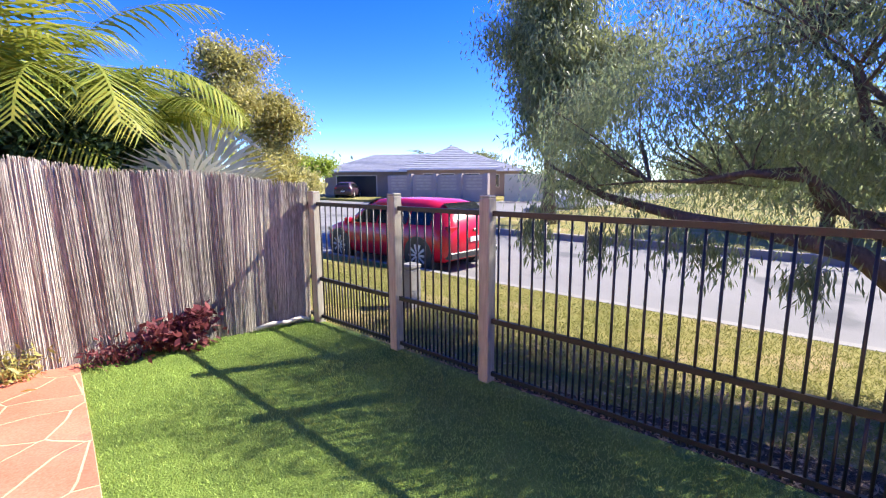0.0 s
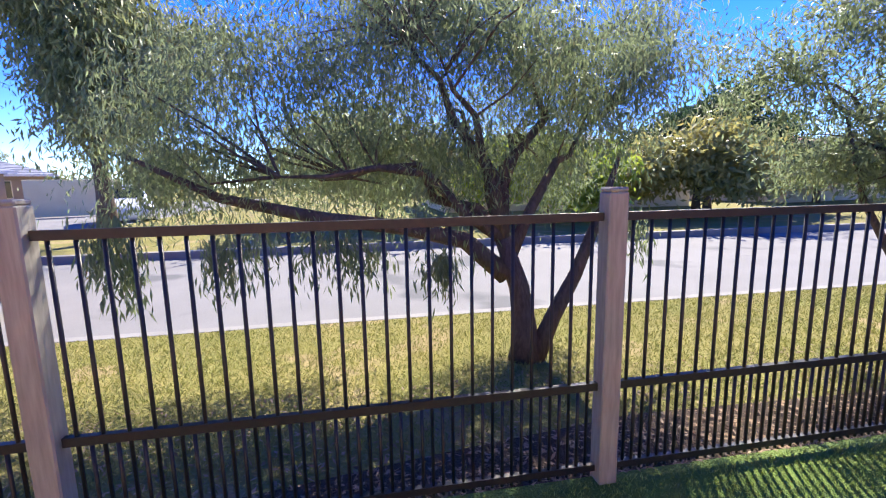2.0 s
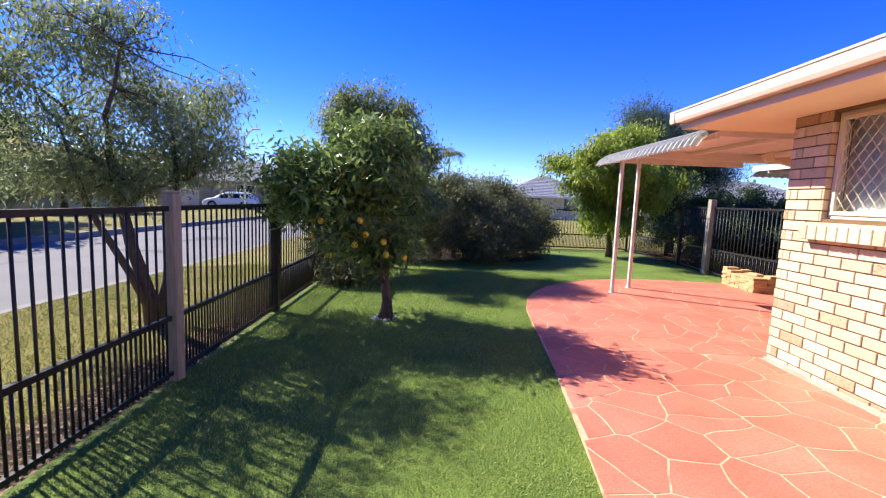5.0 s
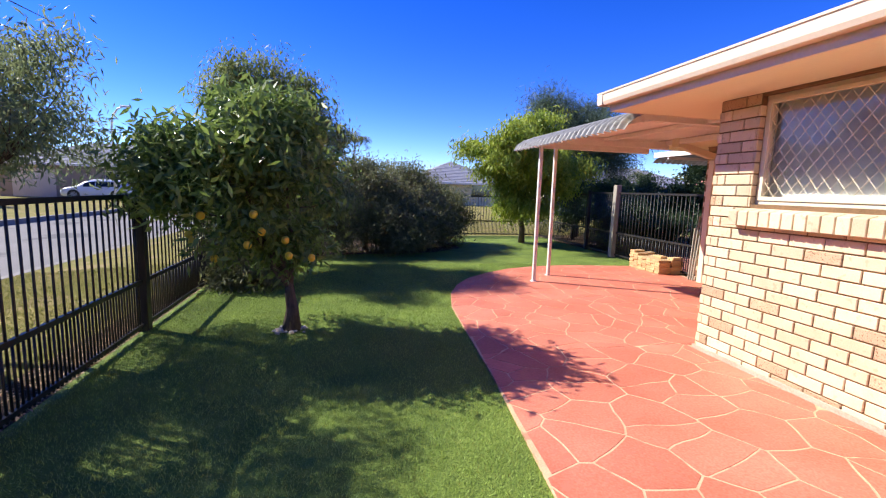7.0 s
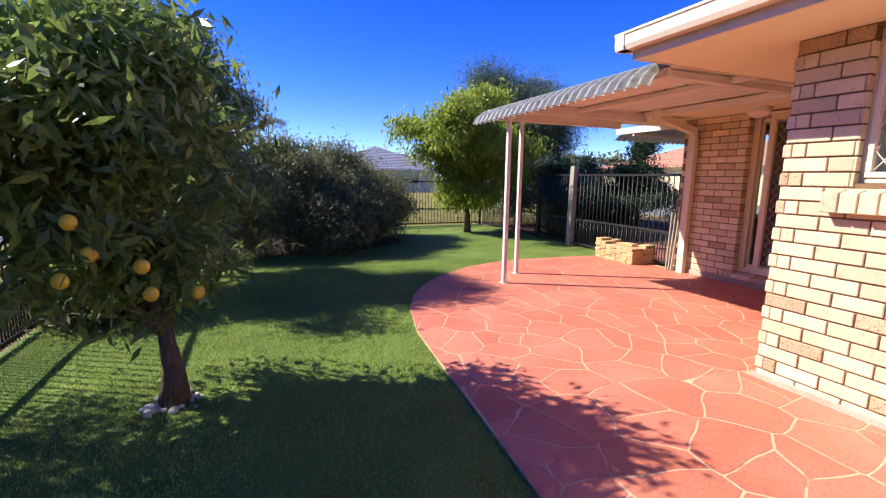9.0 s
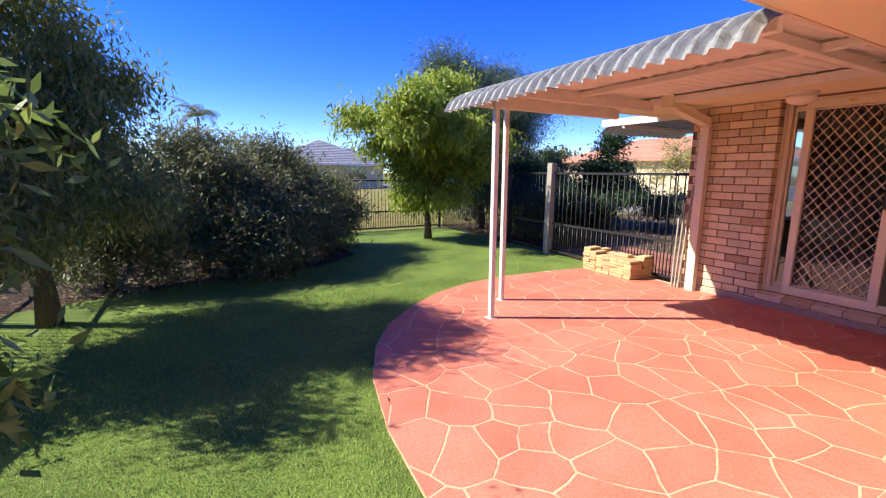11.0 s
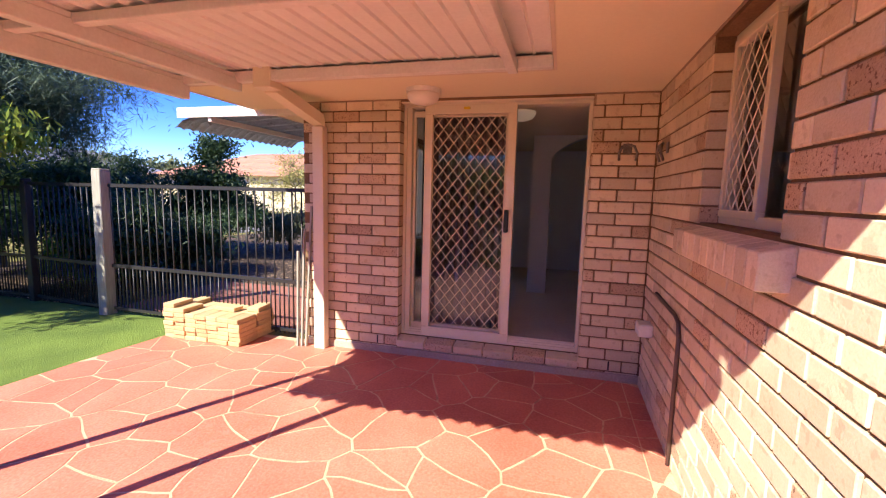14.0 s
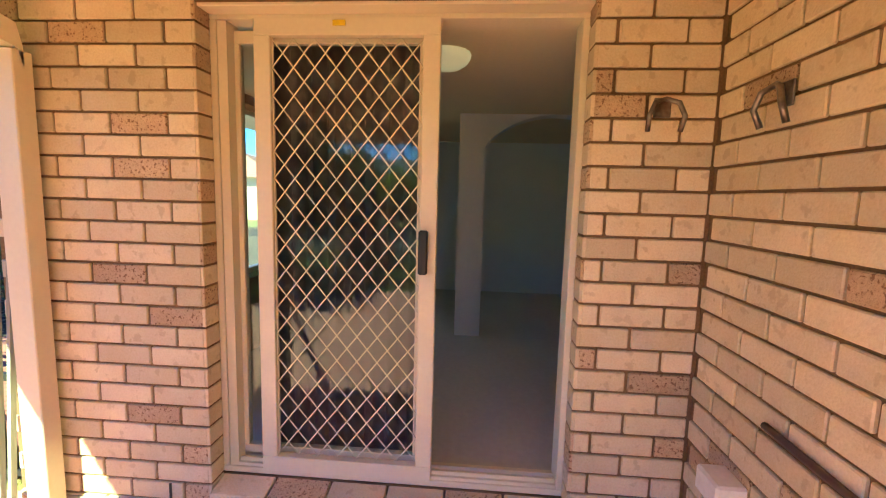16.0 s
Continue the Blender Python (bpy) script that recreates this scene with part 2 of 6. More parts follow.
def box(bm, x0, x1, y0, y1, z0, z1, bevel=0.0):
    vs = [bm.verts.new(p) for p in ((x0, y0, z0), (x1, y0, z0), (x1, y1, z0), (x0, y1, z0), (x0, y0, z1), (x1, y0, z1), (x1, y1, z1), (x0, y1, z1))]
    fs = [bm.faces.new([vs[i] for i in f]) for f in ((3, 2, 1, 0), (4, 5, 6, 7), (0, 1, 5, 4), (1, 2, 6, 5), (2, 3, 7, 6), (3, 0, 4, 7))]
    if bevel:
        bmesh.ops.bevel(bm, geom=list({e for f in fs for e in f.edges}), offset=bevel, segments=1, affect="EDGES")
    return vs


def boxes(*rows, bevel=0.0):
    bm = bmesh.new()
    for r in rows:
        box(bm, *r, bevel=bevel)
    return bm


def tube(bm, pts, radii, sides=8, cap=True):
    """A tapered round tube along points."""
    rings = []
    for i, p in enumerate(pts):
        p = Vector(p)
        d = (Vector(pts[min(i + 1, len(pts) - 1)]) - Vector(pts[max(i - 1, 0)])).normalized()
        a = d.orthogonal().normalized() if i == 0 else (rings[-1][1] - d * rings[-1][1].dot(d)).normalized()
        b = d.cross(a)
        r = radii[i] if hasattr(radii, "__len__") else radii
        rings.append(([bm.verts.new(p + (a * math.cos(2 * math.pi * k / sides) + b * math.sin(2 * math.pi * k / sides)) * r) for k in range(sides)], a))
    for (r0, _), (r1, _) in zip(rings, rings[1:]):
        for k in range(sides):
            bm.faces.new((r0[k], r0[(k + 1) % sides], r1[(k + 1) % sides], r1[k]))
    if cap:
        bm.faces.new(rings[0][0][::-1]); bm.faces.new(rings[-1][0])
    return bm


def poly_prism(bm, pts, z0, z1):
    lo, hi = [bm.verts.new((x, y, z0)) for x, y in pts], [bm.verts.new((x, y, z1)) for x, y in pts]
    for t in tessellate_polygon([[Vector((x, y, 0)) for x, y in pts]]):
        bm.faces.new([hi[i] for i in t]); bm.faces.new([lo[i] for i in t])
    for i in range(len(pts)):
        j = (i + 1) % len(pts)
        bm.faces.new((lo[i], lo[j], hi[j], hi[i]))
    bmesh.ops.recalc_face_normals(bm, faces=bm.faces)
    return bm


def quads(name, C, A, B, mat):
    """Many small four-cornered leaves: centres C, half-axes A (length) and B (width), pointed at both ends."""
    n = len(C)
    V = np.stack([C - A, C - A * 0.1 + B, C + A, C - A * 0.1 - B], 1).reshape(-1, 3)
    me = bpy.data.meshes.new(name)
    me.vertices.add(4 * n)
    me.vertices.foreach_set("co", V.astype(np.float32).ravel())
    me.loops.add(4 * n)
    me.loops.foreach_set("vertex_index", np.arange(4 * n, dtype=np.int32))
    me.polygons.add(n)
    me.polygons.foreach_set("loop_start", np.arange(0, 4 * n, 4, dtype=np.int32))
    me.update(calc_edges=True)
    me.materials.append(mat)
    return me


rng = np.random.default_rng(7)


def unit(v):
    return v / (np.linalg.norm(v, axis=-1, keepdims=True) + 1e-9)


def crown(name, parent, blobs, n, leaf, mat, droop=0.3, strand=0.0, clump=0.22, per=45, origin=(0, 0, 0), lump=22):
    """Leaves in clumps inside blobs (x, y, z, rx, ry, rz): more of them near the outside; strand: how long twigs hang down."""
    lumps = []
    for b in blobs:
        for _ in range(lump):
            d = unit(rng.normal(size=3))
            f = rng.uniform(0.05, 1.0) ** 0.7
            s = rng.uniform(0.2, 0.4)
            lumps.append((*(np.array(b[:3]) + d * f * np.array(b[3:6]) * 0.82), b[3] * s, b[4] * s, b[5] * s * 0.9))
    blobs = lumps
    vol = np.array([b[3] * b[4] * b[5] for b in blobs]) ** 0.67
    k = max(1, n // per)
    which = rng.choice(len(blobs), k, p=vol / vol.sum())
    B = np.array(blobs)[which]
    d = unit(rng.normal(size=(k, 3)))
    d[:, 2] = np.where(d[:, 2] < -0.3, -d[:, 2] * 0.6, d[:, 2])
    r = rng.uniform(0.3, 1.0, k)[:, None] ** 0.5 * rng.uniform(0.8, 1.15, k)[:, None]
    cen = B[:, :3] + d * r * B[:, 3:6]
    idx = np.repeat(np.arange(k), per)
    size = clump * rng.uniform(0.55, 1.3, k)[idx][:, None]
    off = rng.normal(size=(k * per, 3)) * size * np.array([1, 1, 0.75])
    C = cen[idx] + off
    if strand:
        C[:, 2] -= rng.random(k * per) ** 1.4 * strand * rng.uniform(0.4, 1.2, k)[idx]
    out = unit(C - B[idx][:, :3])
    A = unit(rng.normal(size=(k * per, 3)) + out * 0.5 + np.array([0, 0, -1.0]) * droop * 2)
    N = unit(rng.normal(size=(k * per, 3)) * 0.7 + out * 0.4 + np.array([0, 0, 0.8]))
    S = unit(np.cross(A, N))
    ln = leaf[0] * rng.uniform(0.6, 1.25, k * per)[:, None] / 2
    C = C - np.array(origin)
    C[:, 2] = np.maximum(C[:, 2], 0.02)
    ob = new(name, quads(name, C, A * ln, S * ln * leaf[1] / leaf[0], mat))
    ob.parent = parent
    return cen


def limbs(parent, cen, r0, seed, count, mat, trunk_pts, origin, extra=()):
    """A tapered trunk; main limbs towards some clumps, each carrying thin twigs to the clumps near it."""
    rs = np.random.default_rng(seed)
    o = np.array(origin)
    bm = bmesh.new()
    pts = [np.array(p, float) for p in trunk_pts]
    tube(bm, [p - o for p in pts], [r0 * (1 - 0.45 * i / (len(pts) - 1)) * (1.35 if i == 0 else 1) for i in range(len(pts))], 10)
    part("trunk", bm, mat or BARK, parent, smooth=True)
    mains = max(3, count // 6)
    ends = [np.array(e, float) for e in extra] + list(cen[rs.choice(len(cen), mains, replace=False)])
    lines = []
    for q in ends:
        s = pts[-1] if rs.random() < 0.7 else pts[-2] * 0.4 + pts[-1] * 0.6
        q = s + (q - s) * 0.85
        span = np.linalg.norm(q - s)
        line = [s + (q - s) * f + np.array([0, 0, 0.16 * span * math.sin(math.pi * f)]) + (rs.normal(size=3) * 0.035 * span if 0 < f < 1 else 0) for f in (0, 0.2, 0.4, 0.6, 0.8, 1.0)]
        lines.append(line)
    twigs = [[] for _ in lines]
    for q in cen[rs.choice(len(cen), min(count * 3, len(cen)), replace=False)]:
        best = min(((np.linalg.norm(p - q), a, b) for a, l in enumerate(lines) for b, p in enumerate(l) if b > 0), key=lambda v: v[0])
        if best[0] < 1.6:
            twigs[best[1]].append((lines[best[1]][best[2]], q))
    for line, tw in zip(lines, twigs):
        bm = bmesh.new()
        tube(bm, [p - o for p in line], [r0 * f for f in (0.5, 0.38, 0.3, 0.22, 0.15, 0.07)], 7)
        for s, q in tw:
            mid = (s + q) / 2 + rs.normal(size=3) * 0.07 * np.linalg.norm(q - s)
            tube(bm, [s - o, mid - o, q - o], [r0 * 0.1, r0 * 0.07, r0 * 0.025], 5, cap=False)
        part("branch", bm, mat or BARK, parent, smooth=True)


def tree(name, label, category, base, trunk, r0, blobs, n, leaf, mat, seed, droop=0.3, strand=0.0, clump=0.22, count=26, per=45, bark=None, extra=(), lump=22):
    t = thing(name, base, label, category)
    cen = crown("crown", t, blobs, n, leaf, mat, droop, strand, clump, per, base, lump)
    limbs(t, cen, r0, seed, count, bark, trunk, base, extra)
    return t


# ---- ground, lawn, road ----
FX = -2.05
bm = bmesh.new()
profile = [(400, -0.04), (6, -0.04), (-1.9, -0.04), (-2.6, -0.03), (-4.0, -0.14), (-5.45, -0.24), (-5.5, -0.42), (-400, -0.42)]
ys = [-400, -40, -20, -10, -5, 0, 5, 10, 15, 25, 60, 400]
gv = [[bm.verts.new((x, y, z)) for x, z in profile] for y in ys]
for r0, r1 in zip(gv, gv[1:]):
    for i in range(len(profile) - 1):
        bm.faces.new((r0[i + 1], r0[i], r1[i], r1[i + 1]))
ground = part("ground", bm, VERGE, None)
tagged(ground, "dry yellow-green grass verge sloping to the street", "ground", kind="structure")

EDGE = [(-0.34, -4.2), (-0.17, -2.9), (0.02, -1.4), (0.3, 0.7), (0.62, 3.15), (0.77, 4.5), (0.87, 5.75), (0.93, 6.45), (1.07, 7.07), (1.28, 7.58), (1.57, 8.03), (2.0, 8.44), (2.5, 8.79), (3.05, 9.0), (3.65, 9.1), (4.35, 9.06), (5.35, 8.95)]
lawn_pts = [(FX - 0.02, -3.2)] + [(x + 0.06, y + 0.02) for x, y in EDGE] + [(5.62, 9.0), (5.62, 14.4), (2.6, 14.4), (2.4, 11.6), (1.6, 10.9), (-0.2, 10.6), (-1.6, 10.1), (FX - 0.02, 9.0)]
bm = bmesh.new()
poly_prism(bm, lawn_pts[::1], -0.05, 0.0)
bmesh.ops.recalc_face_normals(bm, faces=bm.faces)
lawn = part("lawn", bm, TURF, None)
tagged(lawn, "short bright green artificial turf lawn", "lawn", kind="structure")
bm = bmesh.new()
poly_prism(bm, [(FX - 0.5, 8.9), (-1.6, 10.15), (-0.2, 10.65), (1.6, 10.95), (2.4, 11.65), (2.6, 14.5), (FX - 0.5, 14.5)], -0.05, -0.012)
tagged(part("garden_bed", bm, MULCH, None), "brown leaf litter garden bed under the shrubs", "garden bed", kind="structure")
bm = bmesh.new()
poly_prism(bm, [(FX - 0.2, 0.2), (FX - 0.35, 1.2), (FX - 0.5, 2.4), (FX - 0.45, 3.6), (FX - 0.4, 5.6), (FX - 0.35, 9), (FX + 0.03, 9), (FX + 0.03, -1.2)], -0.2, -0.012)
tagged(part("mulch_strip", bm, MULCH, None), "brown mulch and dry leaves along the fence", "mulch", kind="structure")

# street: the carriageway, its wide junction, kerbs and far verge
bm = bmesh.new()
poly_prism(bm, [(-5.5, -200), (-5.5, 200), (-11.9, 200), (-11.9, -7), (-13.2, -8.6), (-15, -9.2), (-60, -9.2), (-60, -20), (-23.5, -20), (-23.5, -200)], -0.45, -0.37)
tagged(part("road", bm, ASPHALT, None), "pale grey worn asphalt suburban street", "road", kind="structure")
bm = boxes((-5.62, -5.42, -200, 200, -0.45, -0.235), bevel=0.03)
tagged(part("kerb", bm, KERB, None), "grey concrete kerb along the verge", "kerb", kind="structure")
bm = bmesh.new()
poly_prism(bm, [(-12.05, 200), (-300, 200), (-300, -9.4), (-15, -9.4), (-13.4, -8.8), (-12.05, -7.1)], -0.45, -0.2)
tagged(part("far_verge", bm, VERGE, None), "sunlit grass verge across the street", "verge", kind="structure")
bm = bmesh.new()
poly_prism(bm, [(-11.85, 200), (-12.06, 200), (-12.06, -7.1), (-13.4, -8.8), (-15, -9.4), (-60, -9.4), (-60, -9.2), (-14.9, -9.2), (-13.2, -8.6), (-11.85, -7)], -0.45, -0.19)
tagged(part("far_kerb", bm, KERB, None), "grey concrete kerb across the street", "kerb", kind="structure")
bm = boxes((-300, -23.7, -200, -20, -0.45, -0.2))
tagged(part("front_yard", bm, VERGE, None), "grass front yard of the house opposite", "yard", kind="structure")

# ---- patio: crazy paving on a cream bed ----
patio_pts = EDGE + [(5.4, 8.95), (5.4, 4.0), (2.86, 4.0), (2.86, -4.2)]
bm = bmesh.new()
poly_prism(bm, patio_pts, -0.1, 0.0152)
bmesh.ops.recalc_face_normals(bm, faces=bm.faces)
patio = part("patio", bm, GROUT, None)
tagged(patio, "terracotta crazy-paved concrete patio with cream joints", "patio", kind="structure")


def clip(poly, px, py, nx, ny):
    """The part of a polygon on the side n.(p - q) <= 0."""
    out = []
    for i in range(len(poly)):
        a, b = poly[i], poly[(i + 1) % len(poly)]
        da, db = (a[0] - px) * nx + (a[1] - py) * ny, (b[0] - px) * nx + (b[1] - py) * ny
        if da <= 0:
            out.append(a)
        if da * db < 0:
            t = da / (da - db)
            out.append((a[0] + (b[0] - a[0]) * t, a[1] + (b[1] - a[1]) * t))
    return out


def inside(p, poly):
    c = False
    for i in range(len(poly)):
        (x0, y0), (x1, y1) = poly[i], poly[i - 1]
        if (y0 > p[1]) != (y1 > p[1]) and p[0] < (x1 - x0) * (p[1] - y0) / (y1 - y0) + x0:
            c = not c
    return c


def edge_x(y):
    for (x0, y0), (x1, y1) in zip(EDGE, EDGE[1:]):
        if y0 <= y <= y1 and y1 > y0:
            return x0 + (x1 - x0) * (y - y0) / (y1 - y0)
    return 1.0


random.seed(11)
G = 0.32
seeds = []
for i in range(-3, 21):
    for j in range(-15, 32):
        x, y = i * G + (j % 2) * G * 0.5 + random.uniform(-0.19, 0.19), j * G + random.uniform(-0.19, 0.19)
        seeds.append((x, y))
pave_far, pave_count = bmesh.new(), 0
joint_y, WALL_Y = 4.95, 4.825
for sx, sy in seeds:
    if not (-0.9 < sx < 5.7 and -4.4 < sy < 9.5):
        continue
    near_seeds = [q for q in seeds if 0 < (q[0] - sx) ** 2 + (q[1] - sy) ** 2 < 1.7]
    poly = [(sx - 0.7, sy - 0.7), (sx + 0.7, sy - 0.7), (sx + 0.7, sy + 0.7), (sx - 0.7, sy + 0.7)]
    for q in near_seeds:
        dx, dy = q[0] - sx, q[1] - sy
        ln = math.hypot(dx, dy)
        poly = clip(poly, sx + dx / 2 - dx / ln * 0.0056, sy + dy / 2 - dy / ln * 0.0056, dx / ln, dy / ln)
    # keep clear of the walls, the edge band and the saw-cut joint
    poly = clip(poly, 2.775 if sy < WALL_Y - 0.08 else 5.325, 0, 1, 0)
    for (x0, y0), (x1, y1) in zip(EDGE, EDGE[1:]):
        if y0 - 1.0 < sy < y1 + 1.0 or (y0 > 8 and sy > 7.5):
            ln = math.hypot(x1 - x0, y1 - y0)
            nx, ny = -(y1 - y0) / ln, (x1 - x0) / ln
            poly = clip(poly, x0 - nx * 0.003, y0 - ny * 0.003, nx, ny)
    whole = poly
    for way in (1, -1):
        poly = clip(whole, 0, joint_y - way * 0.003, 0, way) if whole else []
        if len(poly) < 3:
            continue
        area = abs(sum(poly[i][0] * poly[i - 1][1] - poly[i - 1][0] * poly[i][1] for i in range(len(poly)))) / 2
        if area < 0.004:
            continue
        # uneven outline: one warp for all stones keeps the joints even
        ring = []
        for i in range(len(poly)):
            a, b = poly[i], poly[(i + 1) % len(poly)]
            ln = math.hypot(b[0] - a[0], b[1] - a[1])
            k = max(1, int(ln / 0.07))
            for f in range(k):
                m = Vector((a[0] + (b[0] - a[0]) * f / k, a[1] + (b[1] - a[1]) * f / k, 0))
                on_rim = m.x > 5.3 or (m.x > 2.76 and m.y < 4.75) or abs(m.y - joint_y) < 0.03 or m.x < edge_x(m.y) + 0.08 or m.y > 8.3
                w = 0.0 if on_rim else 0.045
                ring.append((m.x + noise.noise(m * 3.1 + Vector((7, 1, 3))) * w + noise.noise(m * 9) * w * 0.25, m.y + noise.noise(m * 3.1 + Vector((1, 9, 5))) * w))
        if len(ring) < 3:
            continue
        own = pave_count < 295 and sy > 1.0
        pm = bmesh.new() if own else pave_far
        cx, cy = sum(p[0] for p in ring) / len(ring), sum(p[1] for p in ring) / len(ring)
        lo = [pm.verts.new((x, y, 0.012)) for x, y in ring]
        hi = [pm.verts.new((cx + (x - cx) * 0.993, cy + (y - cy) * 0.993, 0.017)) for x, y in ring]
        try:
            pm.faces.new(hi)
            for i in range(len(ring)):
                pm.faces.new((lo[i], lo[(i + 1) % len(ring)], hi[(i + 1) % len(ring)], hi[i]))
        except ValueError:
            pass
        if own:
            part("paving_stone", pm, PAVE, patio)
            pave_count += 1
tagged(part("paving_stones", pave_far, PAVE, patio), kind="stuff")

# ---- house ----
H = 2.15
COURSE, BL, BH = 0.086, 0.24, 0.076
BRICKS = {}


def brick_mesh(length, axis):
    """A brick seen on its face; axis: the way that the wall runs."""
    key = (round(length, 2), axis)
    if key not in BRICKS:
        out = []
        for mat in (BRICK, BRICK_DARK):
            b = bmesh.new()
            d = 0.05
            sx, sy = (length / 2, d / 2) if axis == "x" else (d / 2, length / 2)
            box(b, -sx, sx, -sy, sy, -BH / 2, BH / 2, bevel=0.004)
            out.append(mesh_of(b, "brick", mat))
        BRICKS[key] = out
    return BRICKS[key]


def brickwork(wall, axis, a0, a1, face, out, z0, z1, hole=None, own=None, seed=1, lo=None, hi=None):
    """Bricks standing proud of a wall's mortar face. axis: the way it runs; out: sign of the outward side; own: stretch of single bricks; lo, hi: how far even and odd courses run past the ends."""
    rs = random.Random(seed)
    joined = {0: [[], []], 1: [[], []]}
    rows = int(round((z1 - z0) / COURSE))
    for c in range(rows):
        z = z0 + c * COURSE + COURSE / 2
        b0, b1 = a0 + (lo[c % 2] if lo else 0.0), a1 + (hi[c % 2] if hi else 0.0)
        a = a0 - (BL / 2 if c % 2 else 0)
        if lo and b0 < a0:
            a -= BL
        while a < b1 - 0.01:
            s, e = max(a, b0), min(a + BL, b1)
            a += BL
            spans = [(s, e)]
            if hole and hole[2] < z < hole[3]:
                spans = [(s, min(e, hole[0])), (max(s, hole[1]), e)]
            for s, e in spans:
                if e - s < 0.05:
                    continue
                dark = 1 if rs.random() < 0.13 else 0
                ln = round(e - s - 0.011, 2)
                mid = (s + e) / 2 + rs.uniform(-0.001, 0.001)
                depth = face + out * (0.011 - 0.025 + rs.uniform(-0.0015, 0.0015))
                at = (mid, depth, z) if axis == "x" else (depth, mid, z)
                me = brick_mesh(ln, axis)[dark]
                if own is None or own[0] <= mid <= own[1]:
                    ob = new("brick", me)
                    ob.location = at
                    ob.rotation_euler = (0, 0, rs.uniform(-0.004, 0.004))
                    ob.parent = wall
                else:
                    vs, fs = joined[dark]
                    k = len(vs)
                    vs += [(v.co.x + at[0], v.co.y + at[1], v.co.z + at[2]) for v in me.vertices]
                    fs += [tuple(i + k for i in p.vertices) for p in me.polygons]
    for dark, (vs, fs) in joined.items():
        if vs:
            ob = new("bricks", raw("bricks", vs, fs, (BRICK, BRICK_DARK)[dark]))
            ob.parent = wall
            tagged(ob, kind="stuff")


def wall_piece(name, rows, label):
    w = part(name, boxes(*rows), MORTAR, None)
    return tagged(w, label, "wall", kind="structure")


WX, DX, WY, EY = 2.787, 5.34, 4.825, 7.66
T = 0.23
HT = H + 0.12
W1 = (2.62, 4.455, 1.315, 2.13)
wall_wing = wall_piece("wall_wing", [(WX, WX + T, -6, W1[0], 0, HT), (WX, WX + T, W1[1], WY, 0, HT), (WX, WX + T, W1[0], W1[1], 0, W1[2]), (WX, WX + T, W1[0], W1[1], W1[3], HT)], "cream face-brick wing wall with raked joints")
W2 = (3.37, 4.20, 1.30, 2.13)
wall_window = wall_piece("wall_window", [(WX + T, W2[0], WY - T, WY, 0, HT), (W2[1], DX + T, WY - T, WY, 0, HT), (W2[0], W2[1], WY - T, WY, 0, W2[2]), (W2[0], W2[1], WY - T, WY, W2[3], HT)], "cream face-brick wall with a small window")
DR = (5.272, 6.77, 0.17, 2.13)
wall_door = wall_piece("wall_door", [(DX, DX + T, WY, DR[0], 0, HT), (DX, DX + T, DR[1], EY, 0, HT), (DX, DX + 0.09, DR[0], DR[1], 0, 0.09), (DX + 0.09, DX + T, DR[0], DR[1], 0, DR[2] - 0.005), (DX, DX + T, DR[0], DR[1], DR[3], HT)], "cream face-brick wall with the sliding door")
wall_end = wall_piece("wall_end", [(DX + T, 6.0, EY - T, EY, 0, HT), (8.2, 12, EY - T, EY, 0, HT), (6.0, 8.2, EY - T, EY, 0, 0.75), (6.0, 8.2, EY - T, EY, 2.08, HT)], "cream face-brick end wall")
wall_back = wall_piece("wall_back", [(11.77, 12, -6, EY - T, 0, HT), (WX + T, 11.77, -6, -5.77, 0, HT)], "plain brick walls that close the house")
bm = boxes((DX - 0.025, DX - 0.002, WY, EY, 0.0, 0.075), (WX - 0.02, WX - 0.002, -6, WY + 0.02, 0.0, 0.055), bevel=0.004)
tagged(part("slab_edge", bm, CONCRETE, None), "worn concrete slab edge at the foot of the walls", "slab edge", kind="structure")


def sill(wall, axis, a0, a1, face, out, z):
    """A row of sloping sill bricks on edge."""
    n = int((a1 - a0) / 0.086)
    for i in range(n):
        a = a0 + (i + 0.5) * (a1 - a0) / n
        b = bmesh.new()
        w, d = (a1 - a0) / n / 2 - 0.004, 0.08
        vs = box(b, -w, w, -d, d, -0.065, 0.065)
        for v in vs:
            if v.co.z > 0:
                v.co.z -= 0.018 if v.co.y > 0 else -0.02
        bmesh.ops.bevel(b, geom=b.edges[:], offset=0.004, segments=1, affect="EDGES")
        if axis == "y":
            bmesh.ops.rotate(b, verts=b.verts, cent=(0, 0, 0), matrix=Matrix.Rotation(radians(90), 3, "Z"))
        ob = part("sill_brick", b, BRICK, wall)
        ob.location = (a, face + out * 0.015, z) if axis == "x" else (face + out * 0.015, a, z)


sill(wall_wing, "y", W1[0] - 0.1, W1[1] + 0.1, WX, -1, 1.215)
sill(wall_window, "x", W2[0] - 0.1, W2[1] + 0.06, WY, 1, 1.215)


